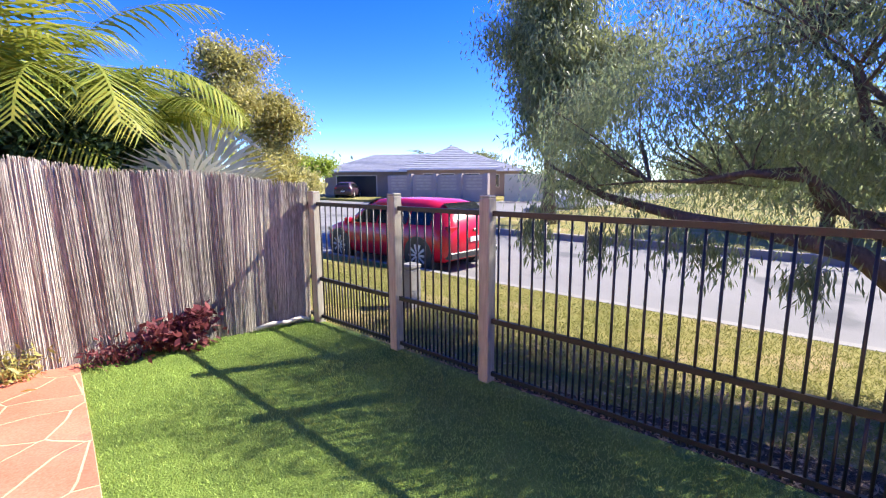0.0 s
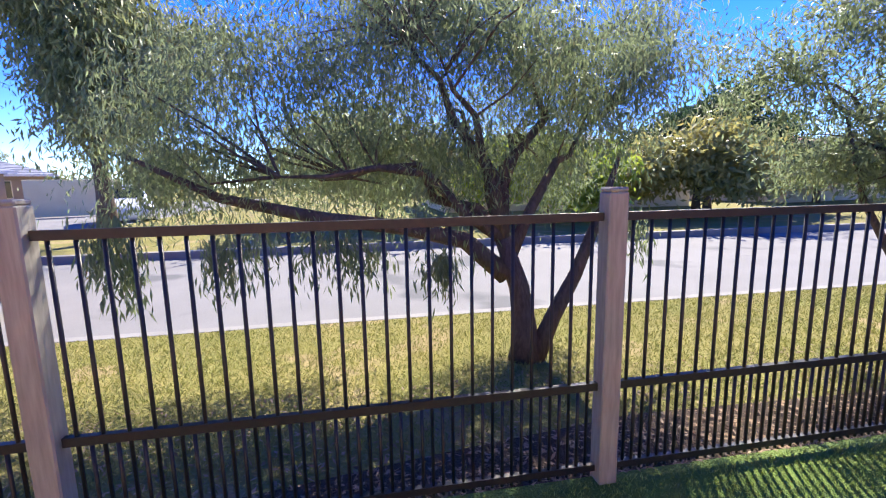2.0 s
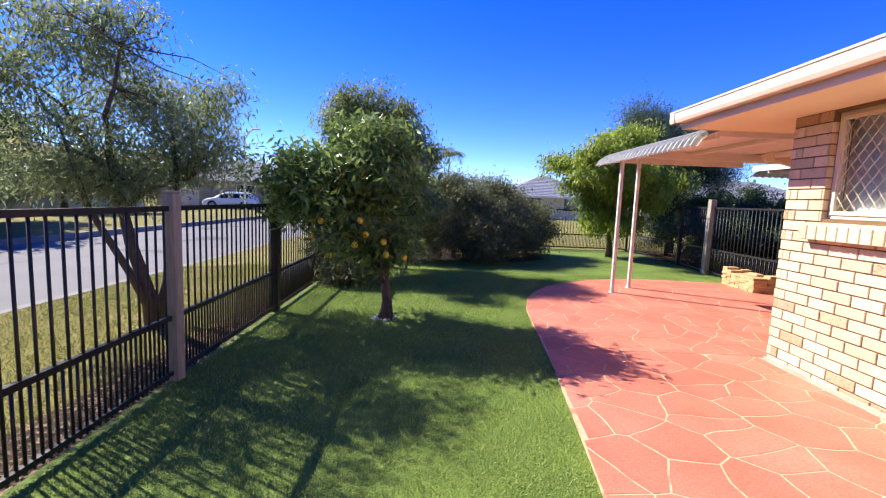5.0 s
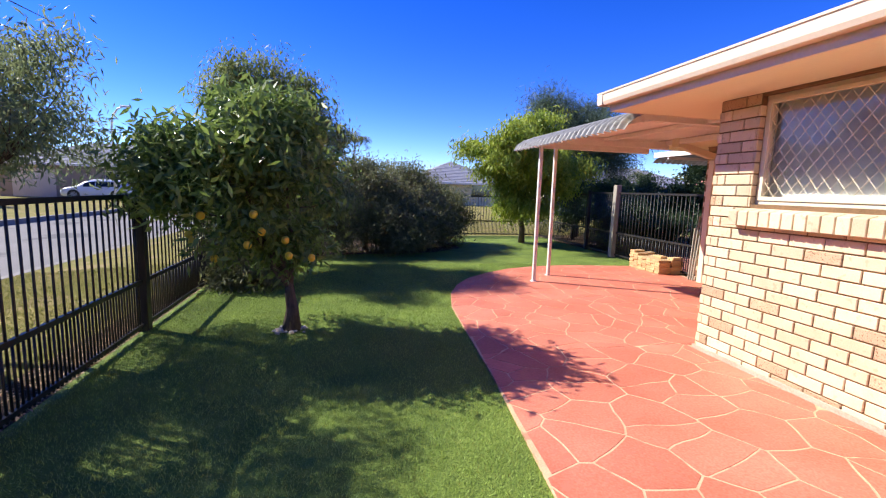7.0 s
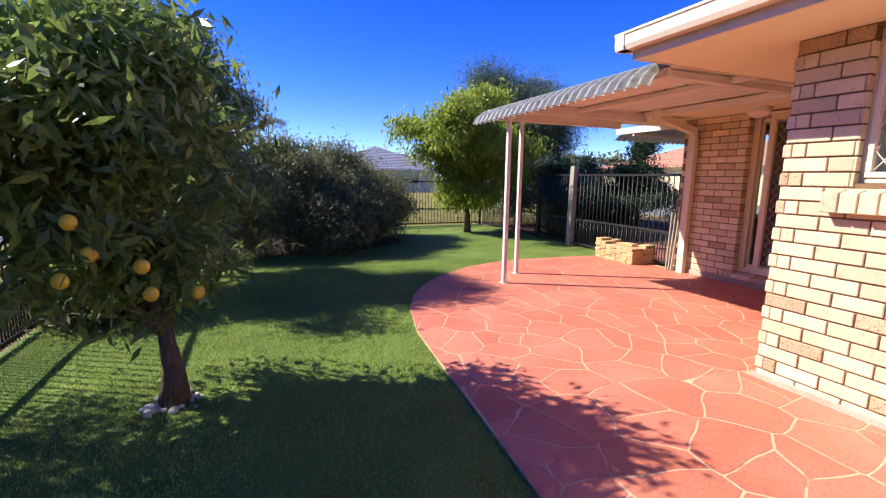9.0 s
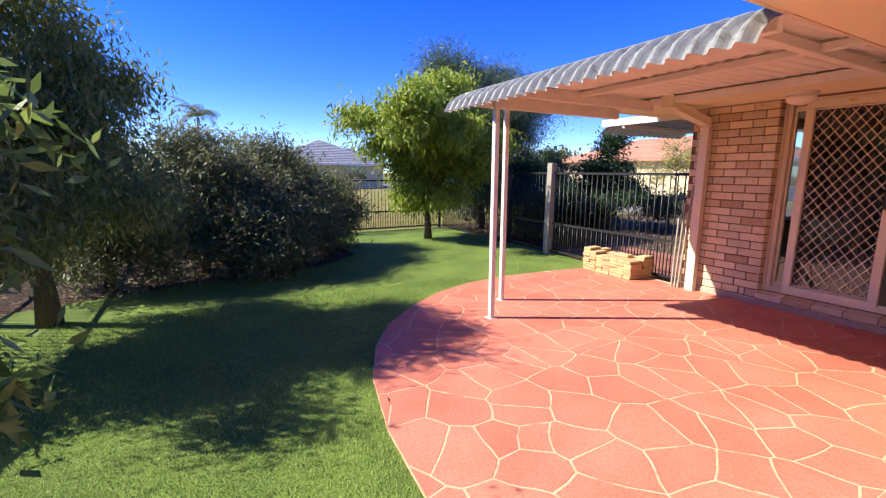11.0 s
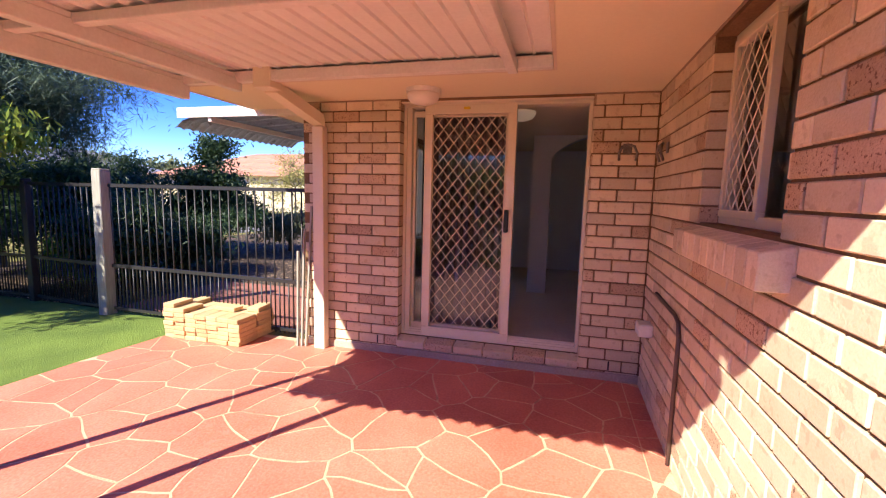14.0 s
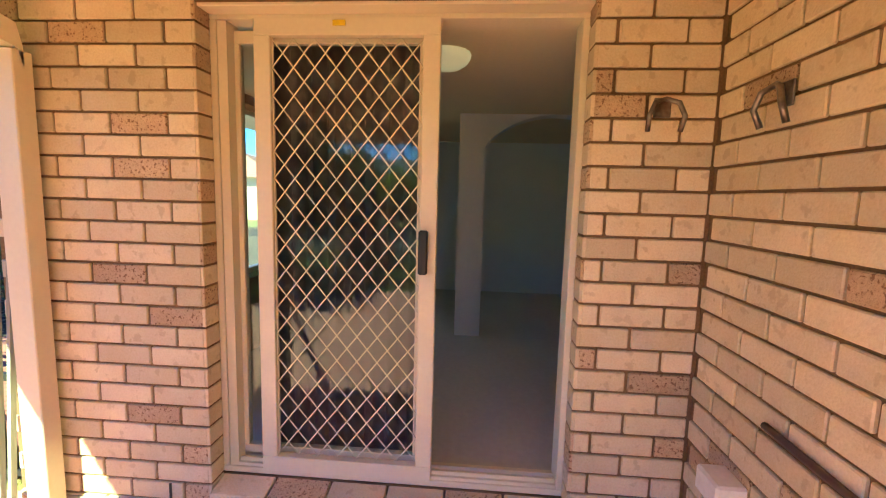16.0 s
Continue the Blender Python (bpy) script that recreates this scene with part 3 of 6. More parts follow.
def diamond_grille(bm, u0, u1, v0, v1, put, cell_u=0.083, cell_v=0.108, r=0.003):
    """A wavy diamond security mesh in the rectangle u, v; put(u, v, depth) gives the place."""
    nu = max(1, round((u1 - u0) / cell_u))
    cu = (u1 - u0) / nu
    nv = max(1, round((v1 - v0) / cell_v))
    cv = (v1 - v0) / nv
    for i in range(nu + 1):
        for side in (-1, 1):
            pts = []
            for j in range(nv * 4 + 1):
                ph = j / 4
                tri = abs((ph % 1) - 0.5) * 2
                sm = 0.5 - 0.5 * math.cos(math.pi * tri)
                sm = 0.55 * tri + 0.45 * sm
                u = u0 + i * cu + side * cu / 2 * (1 - sm)
                pts.append((min(max(u, u0), u1), v0 + ph * cv))
            for (ua, va), (ub, vb) in zip(pts, pts[1:]):
                a, b = Vector(put(ua, va, 0)), Vector(put(ub, vb, 0))
                d = (b - a).normalized()
                nrm = (Vector(put(ua, va, 1)) - a).normalized()
                s = d.cross(nrm) * r
                q = nrm * r
                v = [bm.verts.new(p) for p in (a - s, a + q, a + s, b - s, b + q, b + s)]
                bm.faces.new((v[0], v[1], v[4], v[3])); bm.faces.new((v[1], v[2], v[5], v[4]))


def frame_bm(put, u0, u1, v0, v1, w, d0, d1):
    """A picture frame of four bars; put(u, v, d)."""
    bm = bmesh.new()
    for a0, a1, b0, b1 in ((u0, u1, v0, v0 + w), (u0, u1, v1 - w, v1), (u0, u0 + w, v0 + w, v1 - w), (u1 - w, u1, v0 + w, v1 - w)):
        c = [put(u, v, d) for d in (d0, d1) for u, v in ((a0, b0), (a1, b0), (a1, b1), (a0, b1))]
        vs = [bm.verts.new(p) for p in c]
        for f in ((3, 2, 1, 0), (4, 5, 6, 7), (0, 1, 5, 4), (1, 2, 6, 5), (2, 3, 7, 6), (3, 0, 4, 7)):
            bm.faces.new([vs[i] for i in f])
    bmesh.ops.recalc_face_normals(bm, faces=bm.faces)
    bmesh.ops.bevel(bm, geom=bm.edges[:], offset=0.003, segments=1, affect="EDGES")
    return bm


def pane(bm, put, u0, u1, v0, v1, d):
    t = 0.004
    vs = [bm.verts.new(put(u, v, dd)) for dd in (d, d + t) for u, v in ((u0, v0), (u1, v0), (u1, v1), (u0, v1))]
    for f in ((3, 2, 1, 0), (4, 5, 6, 7), (0, 1, 5, 4), (1, 2, 6, 5), (2, 3, 7, 6), (3, 0, 4, 7)):
        bm.faces.new([vs[i] for i in f])
    bmesh.ops.recalc_face_normals(bm, faces=bm.faces)
    return bm


bm = boxes((DX - 0.016, DX - 0.011, WY + 0.02, DR[0], H - 0.014, H - 0.002), (DX - 0.016, DX - 0.011, DR[1], EY, H - 0.014, H - 0.002), (WX + 0.1, DX - 0.02, WY + 0.011, WY + 0.016, H - 0.014, H - 0.002))
tagged(part("trim", bm, BEAD, None), "thin dark beading between brick and soffit", "trim", kind="structure")
for yy, xx in ((5.05, DX - 0.0115), (6.95, DX - 0.0115), (7.45, DX - 0.0115)):
    # dark slips on the face stand for the shade inside the holes
    part("weep_hole", boxes((xx - 0.002, xx + 0.002, yy - 0.006, yy + 0.006, 0.095, 0.165)), DARK, wall_door)


# windows: outer frame, glass, half of it behind a diamond security screen
def window(name, put, u0, u1, v0, v1, screens, label):
    w = tagged(part(name, frame_bm(put, u0, u1, v0, v1, 0.045, -0.11, -0.045), CREAM, None), label, "window", kind="structure")
    g = part("glass", pane(bmesh.new(), put, u0 + 0.045, u1 - 0.045, v0 + 0.045, v1 - 0.045, -0.095), GLASS, w)
    g.visible_shadow = False
    for s0, s1 in screens:
        sc = part("security_screen", frame_bm(put, s0, s1, v0 + 0.03, v1 - 0.03, 0.032, -0.07, -0.035), CREAM, w)
        b = bmesh.new()
        diamond_grille(b, s0 + 0.032, s1 - 0.032, v0 + 0.062, v1 - 0.062, lambda u, v, d: put(u, v, d * 0.01 - 0.05))
        part("grille", b, CREAM, sc)
    return w


put_w1 = lambda u, v, d: (WX - d, u, v)
put_w2 = lambda u, v, d: (u, WY + d - 0.03, v)
put_d = lambda u, v, d: (DX - d, u, v)
window("window_1", put_w1, *W1, [(3.50, 4.435), (2.64, 3.50)], "cream aluminium window behind a diamond security screen")
window("window_2", put_w2, *W2, [(3.77, 4.18)], "cream aluminium sliding window, half behind a diamond screen")
# window_3 is unseen; it is added to let light into the room
window("window_3", lambda u, v, d: (u, EY + d, v), 6.0, 8.2, 0.75, 2.08, [], "unseen cream aluminium window added to light the room")
# pale blinds behind the wing window
bm = boxes((WX + 0.16, WX + 0.17, W1[0], W1[1], W1[2], W1[3]))
tagged(part("blind", bm, BLIND, None), "pale grey roller blind drawn behind the window", "blind")

# sliding door, set back in its brick reveal
DD = DX + 0.06
put_dr = lambda u, v, d: (DD - d, u, v)
y0, y1, z0, z1 = DR
door = tagged(part("door_1", frame_bm(put_dr, y0, y1, z0, z1, 0.028, -0.15, -0.03), CREAM, None), "cream aluminium sliding door standing half open", "door", kind="structure")
part("track", boxes((DD + 0.035, DD + 0.14, y0 + 0.03, y1 - 0.03, z0 + 0.03, z0 + 0.045), (DD + 0.05, DD + 0.056, y0 + 0.03, y1 - 0.03, z0 + 0.045, z0 + 0.062), (DD + 0.09, DD + 0.096, y0 + 0.03, y1 - 0.03, z0 + 0.045, z0 + 0.062)), CREAM, door)
sc = part("security_screen", frame_bm(put_dr, 5.835, 6.587, z0 + 0.02, z1 - 0.02, 0.068, -0.07, -0.028), CREAM, door)
b = bmesh.new()
diamond_grille(b, 5.903, 6.519, z0 + 0.095, z1 - 0.095, lambda u, v, d: put_dr(u, v, d * 0.01 - 0.05))
part("grille", b, CREAM, sc, "cream diamond grille")
part("handle", boxes((DD - 0.002, DD + 0.03, 5.868, 5.905, 1.105, 1.285), bevel=0.006), DARK, sc, "black lock handle")
part("latch_mark", boxes((DD + 0.02, DD + 0.027, 6.21, 6.26, z1 - 0.055, z1 - 0.035)), FRUIT, sc, "orange sticker")
for u0, u1 in ((5.875, 6.73),):
    p = part("sliding_panel", frame_bm(put_dr, u0, u1, z0 + 0.05, z1 - 0.05, 0.05, -0.13, -0.09), CREAM, door)
    g = part("glass", pane(bmesh.new(), put_dr, u0 + 0.05, u1 - 0.05, z0 + 0.1, z1 - 0.1, -0.11), GLASS, p)
    g.visible_shadow = False
part("jamb_liner", boxes((DD + 0.034, DD + 0.12, 6.70, 6.738, z0 + 0.03, z1 - 0.03)), CREAM, door)
part("head_trim", boxes((DX + 0.004, DX + 0.088, y0 + 0.006, y1 - 0.006, z1 - 0.012, H - 0.002), bevel=0.003), CREAM, door)
# sloping brick threshold under the door
for i in range(6):
    yy, hw = y0 + (i + 0.5) * (y1 - y0) / 6, (y1 - y0) / 12 - 0.005
    b = bmesh.new()
    vs = box(b, DX - 0.03, DX + 0.088, yy - hw, yy + hw, 0.088, z0 - 0.006)
    for v in vs:
        if v.co.z > 0.1 and v.co.x < DX:
            v.co.z -= 0.02
    bmesh.ops.bevel(b, geom=b.edges[:], offset=0.004, segments=1, affect="EDGES")
    part("threshold_brick", b, BRICK_DARK if i % 3 == 1 else BRICK, wall_door)

# room behind the door
fl = 0.16
bm = boxes((DX + T, 11.7, -2.0, EY - T, fl - 0.1, fl))
tagged(part("floor", bm, ROOM_TILE, None), "beige tiled floor of the dim room", "floor", kind="structure")
bm = boxes((DX + T - 0.1, 11.75, -2.0, EY - T, 2.42, 2.5))
tagged(part("ceiling", bm, ROOM_WALL, None), "flat white ceiling of the dim room", "ceiling", kind="structure")
bm = boxes((9.6, 9.72, -2.0, EY - T, fl, 2.42), (7.6, 7.8, 5.62, 5.85, fl, 2.42), (7.6, 7.8, 3.9, 4.4, fl, 2.42), *((7.605, 7.795, 4.4 + k * 0.01525, 4.4 + (k + 1) * 0.01525, 1.85 + 0.3 * math.sin(math.pi * (k + 0.5) / 80) ** 0.6, 2.42) for k in range(80)), (DX + T, DX + T + 0.01, WY - T - 0.5, DR[0], fl, 2.42), (DX + T, 9.6, -2.1, -2.0, fl, 2.42))
tagged(part("wall_room", bm, ROOM_WALL, None), "grey-white inner walls with a rounded archway", "wall", kind="structure")
bm = bmesh.new()
bmesh.ops.create_uvsphere(bm, u_segments=20, v_segments=10, radius=0.13)
for v in bm.verts:
    v.co.z = min(v.co.z, 0.02) * 0.6
bmesh.ops.translate(bm, verts=bm.verts, vec=(6.0, 5.86, 2.142))
tagged(part("ceiling_light", bm, LAMP_ON, None, smooth=True), "frosted glass dome light under the room's ceiling", "light")
# added fill lamp that brightens the dim room, standing in the end window's opening
room_fill = bpy.data.lights.new("room_fill_lamp", "AREA")
room_fill.shape, room_fill.size, room_fill.size_y, room_fill.energy, room_fill.color = "RECTANGLE", 2.1, 1.2, 0.3, (1.0, 0.84, 0.82)
wl = new("room_fill_lamp", room_fill)
wl.location, wl.rotation_euler = (7.1, EY - T + 0.05, 1.42), (radians(-90), 0, 0)
# curtain bunched behind the fixed side
bm = bmesh.new()
prev = None
for i in range(61):
    yy = 5.9 + i * 0.0125
    xx = DX + 0.27 + 0.025 * math.sin(i * 0.9) + 0.01 * math.sin(i * 2.3)
    cur = [bm.verts.new((xx, yy, z)) for z in (fl + 0.03, 2.3)]
    if prev:
        bm.faces.new((prev[0], cur[0], cur[1], prev[1]))
    prev = cur
bmesh.ops.solidify(bm, geom=bm.faces[:], thickness=0.004)
tagged(part("curtain", bm, CURTAIN, None, smooth=True), "grey-brown curtain hanging behind the glass door", "curtain")

# eaves, fascia, gutter, roof
EV = 0.68
ex, ey = 2.222, 5.53
dx, dy = DX - 0.66, EY + 0.66
bm = boxes((ex, 12.6, -6.5, ey, H, H + 0.02), (dx, 12.6, ey, dy, H, H + 0.02))
tagged(part("soffit", bm, SOFFIT, None), "smooth cream painted eaves soffit", "soffit", kind="structure")
bm = boxes((ex - 0.02, ex, -6.5, ey + 0.02, H - 0.005, H + 0.125), (ex, dx, ey, ey + 0.02, H - 0.005, H + 0.125), (dx - 0.02, dx, ey + 0.02, dy + 0.02, H - 0.005, H + 0.125), (dx, 12.6, dy, dy + 0.02, H - 0.005, H + 0.125))
fascia = tagged(part("fascia", bm, FASCIA, None), "beige painted fascia board round the eaves", "fascia", kind="structure")
bm = bmesh.new()
prof = [(0, 0.02), (0.072, 0.02), (0.084, 0.05), (0.084, 0.115), (0.092, 0.12), (0.092, 0.135), (0.0, 0.135)]
def gutter_run(bm, pa, pb, nrm):
    r = []
    for p, ext in ((pa, 0), (pb, 0)):
        r.append([bm.verts.new((p[0] + nrm[0] * a, p[1] + nrm[1] * a, H + z + 0.035)) for a, z in prof])
    k = len(prof)
    for i in range(k):
        bm.faces.new((r[0][i], r[0][(i + 1) % k], r[1][(i + 1) % k], r[1][i]))
    bm.faces.new(r[0]); bm.faces.new(r[1][::-1])
gutter_run(bm, (ex - 0.02, -6.5), (ex - 0.02, ey + 0.11), (-1, 0))
gutter_run(bm, (ex - 0.11, ey + 0.02), (ex + 0.3, ey + 0.02), (0, 1))
bmesh.ops.recalc_face_normals(bm, faces=bm.faces)
tagged(part("gutter", bm, FASCIA, fascia, "beige metal gutter"))
bm = bmesh.new()
a = math.tan(radians(22))
cx0, cx1, cy0, cy1 = ex - 0.05, 12.7, -6.6, dy + 0.05
zz = H + 0.16
def P(x, y, z):
    return bm.verts.new((x, y, z))
mx = (cx0 + cx1) / 2
hgt = (mx - cx0) * a
r = [P(cx0, cy0, zz), P(cx1, cy0, zz), P(cx1, dy, zz), P(dx - 0.05, dy, zz), P(dx - 0.05, ey, zz), P(cx0, ey, zz), P(mx, cy0 + 5, zz + hgt), P(mx, ey - 3, zz + hgt), P(8.6, 5.5, zz + 1.5)]
for f in ((0, 1, 6), (1, 2, 8, 7, 6), (2, 3, 8), (3, 4, 8), (4, 5, 7, 8), (5, 0, 6, 7)):
    bm.faces.new([r[i] for i in f])
bmesh.ops.solidify(bm, geom=bm.faces[:], thickness=0.03)
bmesh.ops.recalc_face_normals(bm, faces=bm.faces)
tagged(part("roof", bm, ROOF_GREY, None), "grey tiled hip roof of the house", "roof", kind="structure")

# ---- patio canopy: ribbed sheets with a bullnose front on steel posts ----
canopy = thing("patio_canopy", (3.5, 6.9, 0.0), "off-white ribbed steel patio canopy with a bullnose front", "canopy")
o = Vector((3.5, 6.9, 0.0))
prof = [(4.66, 2.235), (4.2, 2.225), (3.7, 2.215), (3.2, 2.205), (2.85, 2.19), (2.66, 2.165), (2.52, 2.12), (2.43, 2.06), (2.385, 1.99)]
Y0, Y1, PER = 5.553, 8.36, 0.115
bm = bmesh.new()
steps = int((Y1 - Y0) / PER * 10)
layers = []
for lift in (0.0, 0.004):
    cols = []
    for j in range(steps + 1):
        y = Y0 + (Y1 - Y0) * j / steps
        ph = (y - Y0) / PER % 1.0
        scallop = 0.055 * math.sin(math.pi * ph) ** 2
        rib = -0.012 if ph < 0.1 else 0.0
        col = []
        for i, (x, z) in enumerate(prof):
            f = min(1.0, max(0.0, (i - 2) / 2))
            a = max(0.0, (i - 4) / 4) * 1.35
            n = Vector((-math.sin(a), 0, math.cos(a)))
            col.append(bm.verts.new(Vector((x, y, z)) + n * (scallop * f + rib * (1 - f) + lift) - o))
        cols.append(col)
    layers.append(cols)
lo_, hi_ = layers
m = len(prof)
for j in range(steps):
    for i in range(m - 1):
        bm.faces.new((lo_[j][i], lo_[j][i + 1], lo_[j + 1][i + 1], lo_[j + 1][i]))
        bm.faces.new((hi_[j][i], hi_[j + 1][i], hi_[j + 1][i + 1], hi_[j][i + 1])).material_index = 1
    for i in (0, m - 1):
        bm.faces.new((lo_[j][i], lo_[j + 1][i], hi_[j + 1][i], hi_[j][i]))
for j in (0, steps):
    for i in range(m - 1):
        bm.faces.new((lo_[j][i], lo_[j][i + 1], hi_[j][i + 1], hi_[j][i]))
# upper faces take the darkened copy so the sun doesn't bleach them white
part("roof_sheet", bm, SHEET, canopy).data.materials.append(SHEET_TOP)
for row in ((3.52, 3.58, Y0, Y1 - 0.02, 2.15, 2.198), (2.6, 4.66, 7.72, 7.78, 2.09, 2.17), (2.50, 4.66, 8.18, 8.24, 2.05, 2.17), (2.62, 4.66, 5.76, 5.82, 2.13, 2.19), (3.0, 4.60, 7.725, 7.775, 2.17, 2.200), (3.0, 4.60, 8.185, 8.235, 2.17, 2.200), (3.0, 4.60, 8.335, 8.355, 2.12, 2.203), (4.60, 4.66, Y0, Y1, 2.145, 2.215), (2.55, 2.60, Y0, Y1, 2.07, 2.13)):
    b = boxes(row, bevel=0.004)
    bmesh.ops.translate(b, verts=b.verts, vec=-o)
    part("beam", b, WHITE, canopy)
for px, py in ((2.525, 7.74), (2.98, 8.19)):
    b = boxes((px - 0.024, px + 0.024, py - 0.024, py + 0.024, 0.0, 2.10), (px - 0.045, px + 0.045, py - 0.045, py + 0.045, 0.0, 0.022), bevel=0.004)
    bmesh.ops.translate(b, verts=b.verts, vec=-o)
    part("post", b, WHITE, canopy, "white square steel post")

# downpipe from the eaves to the patio
dp = thing("downpipe", (5.27, 7.46, 0.0), "cream rectangular downpipe with an offset bend", "downpipe")
bm = boxes((-0.045, 0.035, -0.05, 0.05, 0.0, 1.93), bevel=0.004)
part("pipe", bm, CREAM, dp)
bm = bmesh.new()
q = [Vector((0, 0.0, 1.9)), Vector((-0.02, 0.0, 1.98)), Vector((-0.56, 0.06, 2.13)), Vector((-0.6, 0.06, 2.22))]
rings = []
for p in q:
    rings.append([bm.verts.new(p + Vector(d)) for d in ((0, -0.05, 0.045), (0, 0.05, 0.045), (0, 0.05, -0.045), (0, -0.05, -0.045))])
for a_, b_ in zip(rings, rings[1:]):
    for i in range(4):
        bm.faces.new((a_[i], a_[(i + 1) % 4], b_[(i + 1) % 4], b_[i]))
bm.faces.new(rings[0]); bm.faces.new(rings[-1])
bmesh.ops.recalc_face_normals(bm, faces=bm.faces)
part("offset_bend", bm, CREAM, dp)
b = boxes((-0.68, -0.54, -0.02, 0.12, 2.10, 2.26), bevel=0.004)
part("rainhead", b, CREAM, dp)
# timber slats leaning beside it
for i in range(3):
    st = boxes((-0.012, 0.012, -0.008, 0.008, 0.0, 1.25 - 0.2 * i))
    ob = tagged(part("timber_slat", st, POST, None), "thin weathered timber slat leaning at the wall end", "slat", "slats at the wall")
    ob.location, ob.rotation_euler = (5.24 - 0.01 * i, 7.6 + 0.035 * i, 0.017), (radians(1.5 - 1.2 * i), radians(3), 0)

# second awning on the end wall
aw = thing("end_awning", (5.6, EY, 0.0), "white ribbed bullnose awning on the end wall", "awning")
bm = bmesh.new()
cols = []
pr = [(0.0, 2.18), (0.9, 2.14), (1.35, 2.11), (1.55, 2.07), (1.66, 1.99)]
for j in range(0, 113):
    x = j * 0.018
    bul = 0.032 * abs(math.sin(math.pi * x / 0.12))
    cols.append([bm.verts.new((x, y, z + bul * (1 if i < 3 else 0.6))) for i, (y, z) in enumerate(pr)])
for c0, c1 in zip(cols, cols[1:]):
    for i in range(4):
        bm.faces.new((c0[i], c0[i + 1], c1[i + 1], c1[i]))
bmesh.ops.solidify(bm, geom=bm.faces[:], thickness=0.003)
# darkened copy here too: shade put into the colour of the underside
part("sheet", bm, SHEET_TOP, aw)
part("end_trim", boxes((-0.02, 0.0, 0.0, 1.6, 2.09, 2.19), bevel=0.003), WHITE, aw)
part("rail", boxes((0.0, 2.0, 1.2, 1.24, 2.05, 2.1), bevel=0.003), WHITE, aw)

# bulkhead light, hooks, pipe, box on the walls
lt = thing("bulkhead_light", (5.04, 6.48, H), "round frosted bulkhead light under the soffit", "light")
bm = bmesh.new()
bmesh.ops.create_cone(bm, cap_ends=True, segments=28, radius1=0.125, radius2=0.128, depth=0.03, matrix=Matrix.Translation((0, 0, -0.015)))
part("base", bm, WHITE, lt)
bm = bmesh.new()
bmesh.ops.create_uvsphere(bm, u_segments=28, v_segments=14, radius=0.12)
for v in bm.verts:
    w = min(v.co.z, 0.0) / 0.12
    v.co.z = -0.03 - 0.085 * (-w) ** 0.75
part("dome", bm, LAMP, lt, smooth=True)


def hook(at, turn):
    h = thing("line_hook", at, "small worn chrome clothes-line hook on the brick", "hook", "hooks on the walls")
    h.rotation_euler = (0, 0, radians(turn))
    part("plate", boxes((-0.03, 0.03, -0.004, 0.003, 0.0, 0.07), bevel=0.003), CHROME, h)
    b = bmesh.new()
    tube(b, [(-0.055, -0.03, -0.05), (-0.06, -0.05, 0.0), (-0.04, -0.045, 0.045), (0, -0.03, 0.06), (0.04, -0.045, 0.045), (0.06, -0.05, 0.0), (0.055, -0.03, -0.05)], 0.009, 8)
    part("arm", b, CHROME, h, smooth=True)


hook((DX - 0.014, 5.03, 1.72), -90)
hook((4.97, WY + 0.014, 1.69), 180)
bm = bmesh.new()
tube(bm, [(4.9, WY + 0.02, 0.805), (4.39, WY + 0.022, 0.795), (4.32, WY + 0.022, 0.775), (4.285, WY + 0.022, 0.71), (4.27, WY + 0.022, 0.02)], 0.011, 8)
tagged(part("water_pipe", bm, PIPE, None, smooth=True), "thin brown pipe bent down the brick wall", "pipe")
bm = boxes((4.95, 5.08, WY + 0.006, WY + 0.1, 0.49, 0.575), bevel=0.008)
tagged(part("tap_box", bm, WHITE, None), "small off-white box fixed to the brick wall", "box")

# ---- boundary fences ----
def fence_bay(parent, pa, pb, base, top=1.215, mid=0.44, pitch=0.088, low=True, o=Vector((0, 0, 0))):
    """Rails and round pickets from post to post; twice as many below the middle rail."""
    pa, pb = Vector((*pa, base)), Vector((*pb, base))
    d = (pb - pa)
    ln = d.length
    d.normalize()
    n = Vector((-d.y, d.x, 0))
    for z, h in ((top - 0.02, 0.035), (mid, 0.035), (0.05, 0.03)):
        b = bmesh.new()
        vs = []
        for q in (pa, pb):
            for s, t in ((-1, 0), (1, 0), (1, 1), (-1, 1)):
                vs.append(b.verts.new(q + n * 0.013 * s + Vector((0, 0, z + h * t)) - o))
        for f in ((3, 2, 1, 0), (4, 5, 6, 7), (0, 1, 5, 4), (1, 2, 6, 5), (2, 3, 7, 6), (3, 0, 4, 7)):
            b.faces.new([vs[i] for i in f])
        bmesh.ops.recalc_face_normals(b, faces=b.faces)
        part("rail", b, BLACK, parent)
    k = max(1, round(ln / pitch))
    for kind, h in (("picket", top), ("short_picket", mid)):
        if kind == "short_picket" and not low:
            continue
        b = bmesh.new()
        tube(b, [(0, 0, 0.03), (0, 0, h)], 0.008, 6)
        me = mesh_of(b, kind, BLACK, True)
        for i in range(k):
            f = (i + (0.5 if kind == "picket" else 0.0)) / k
            if f == 0:
                continue
            ob = new(kind, me)
            ob.location = pa + d * ln * f - o
            ob.parent = parent


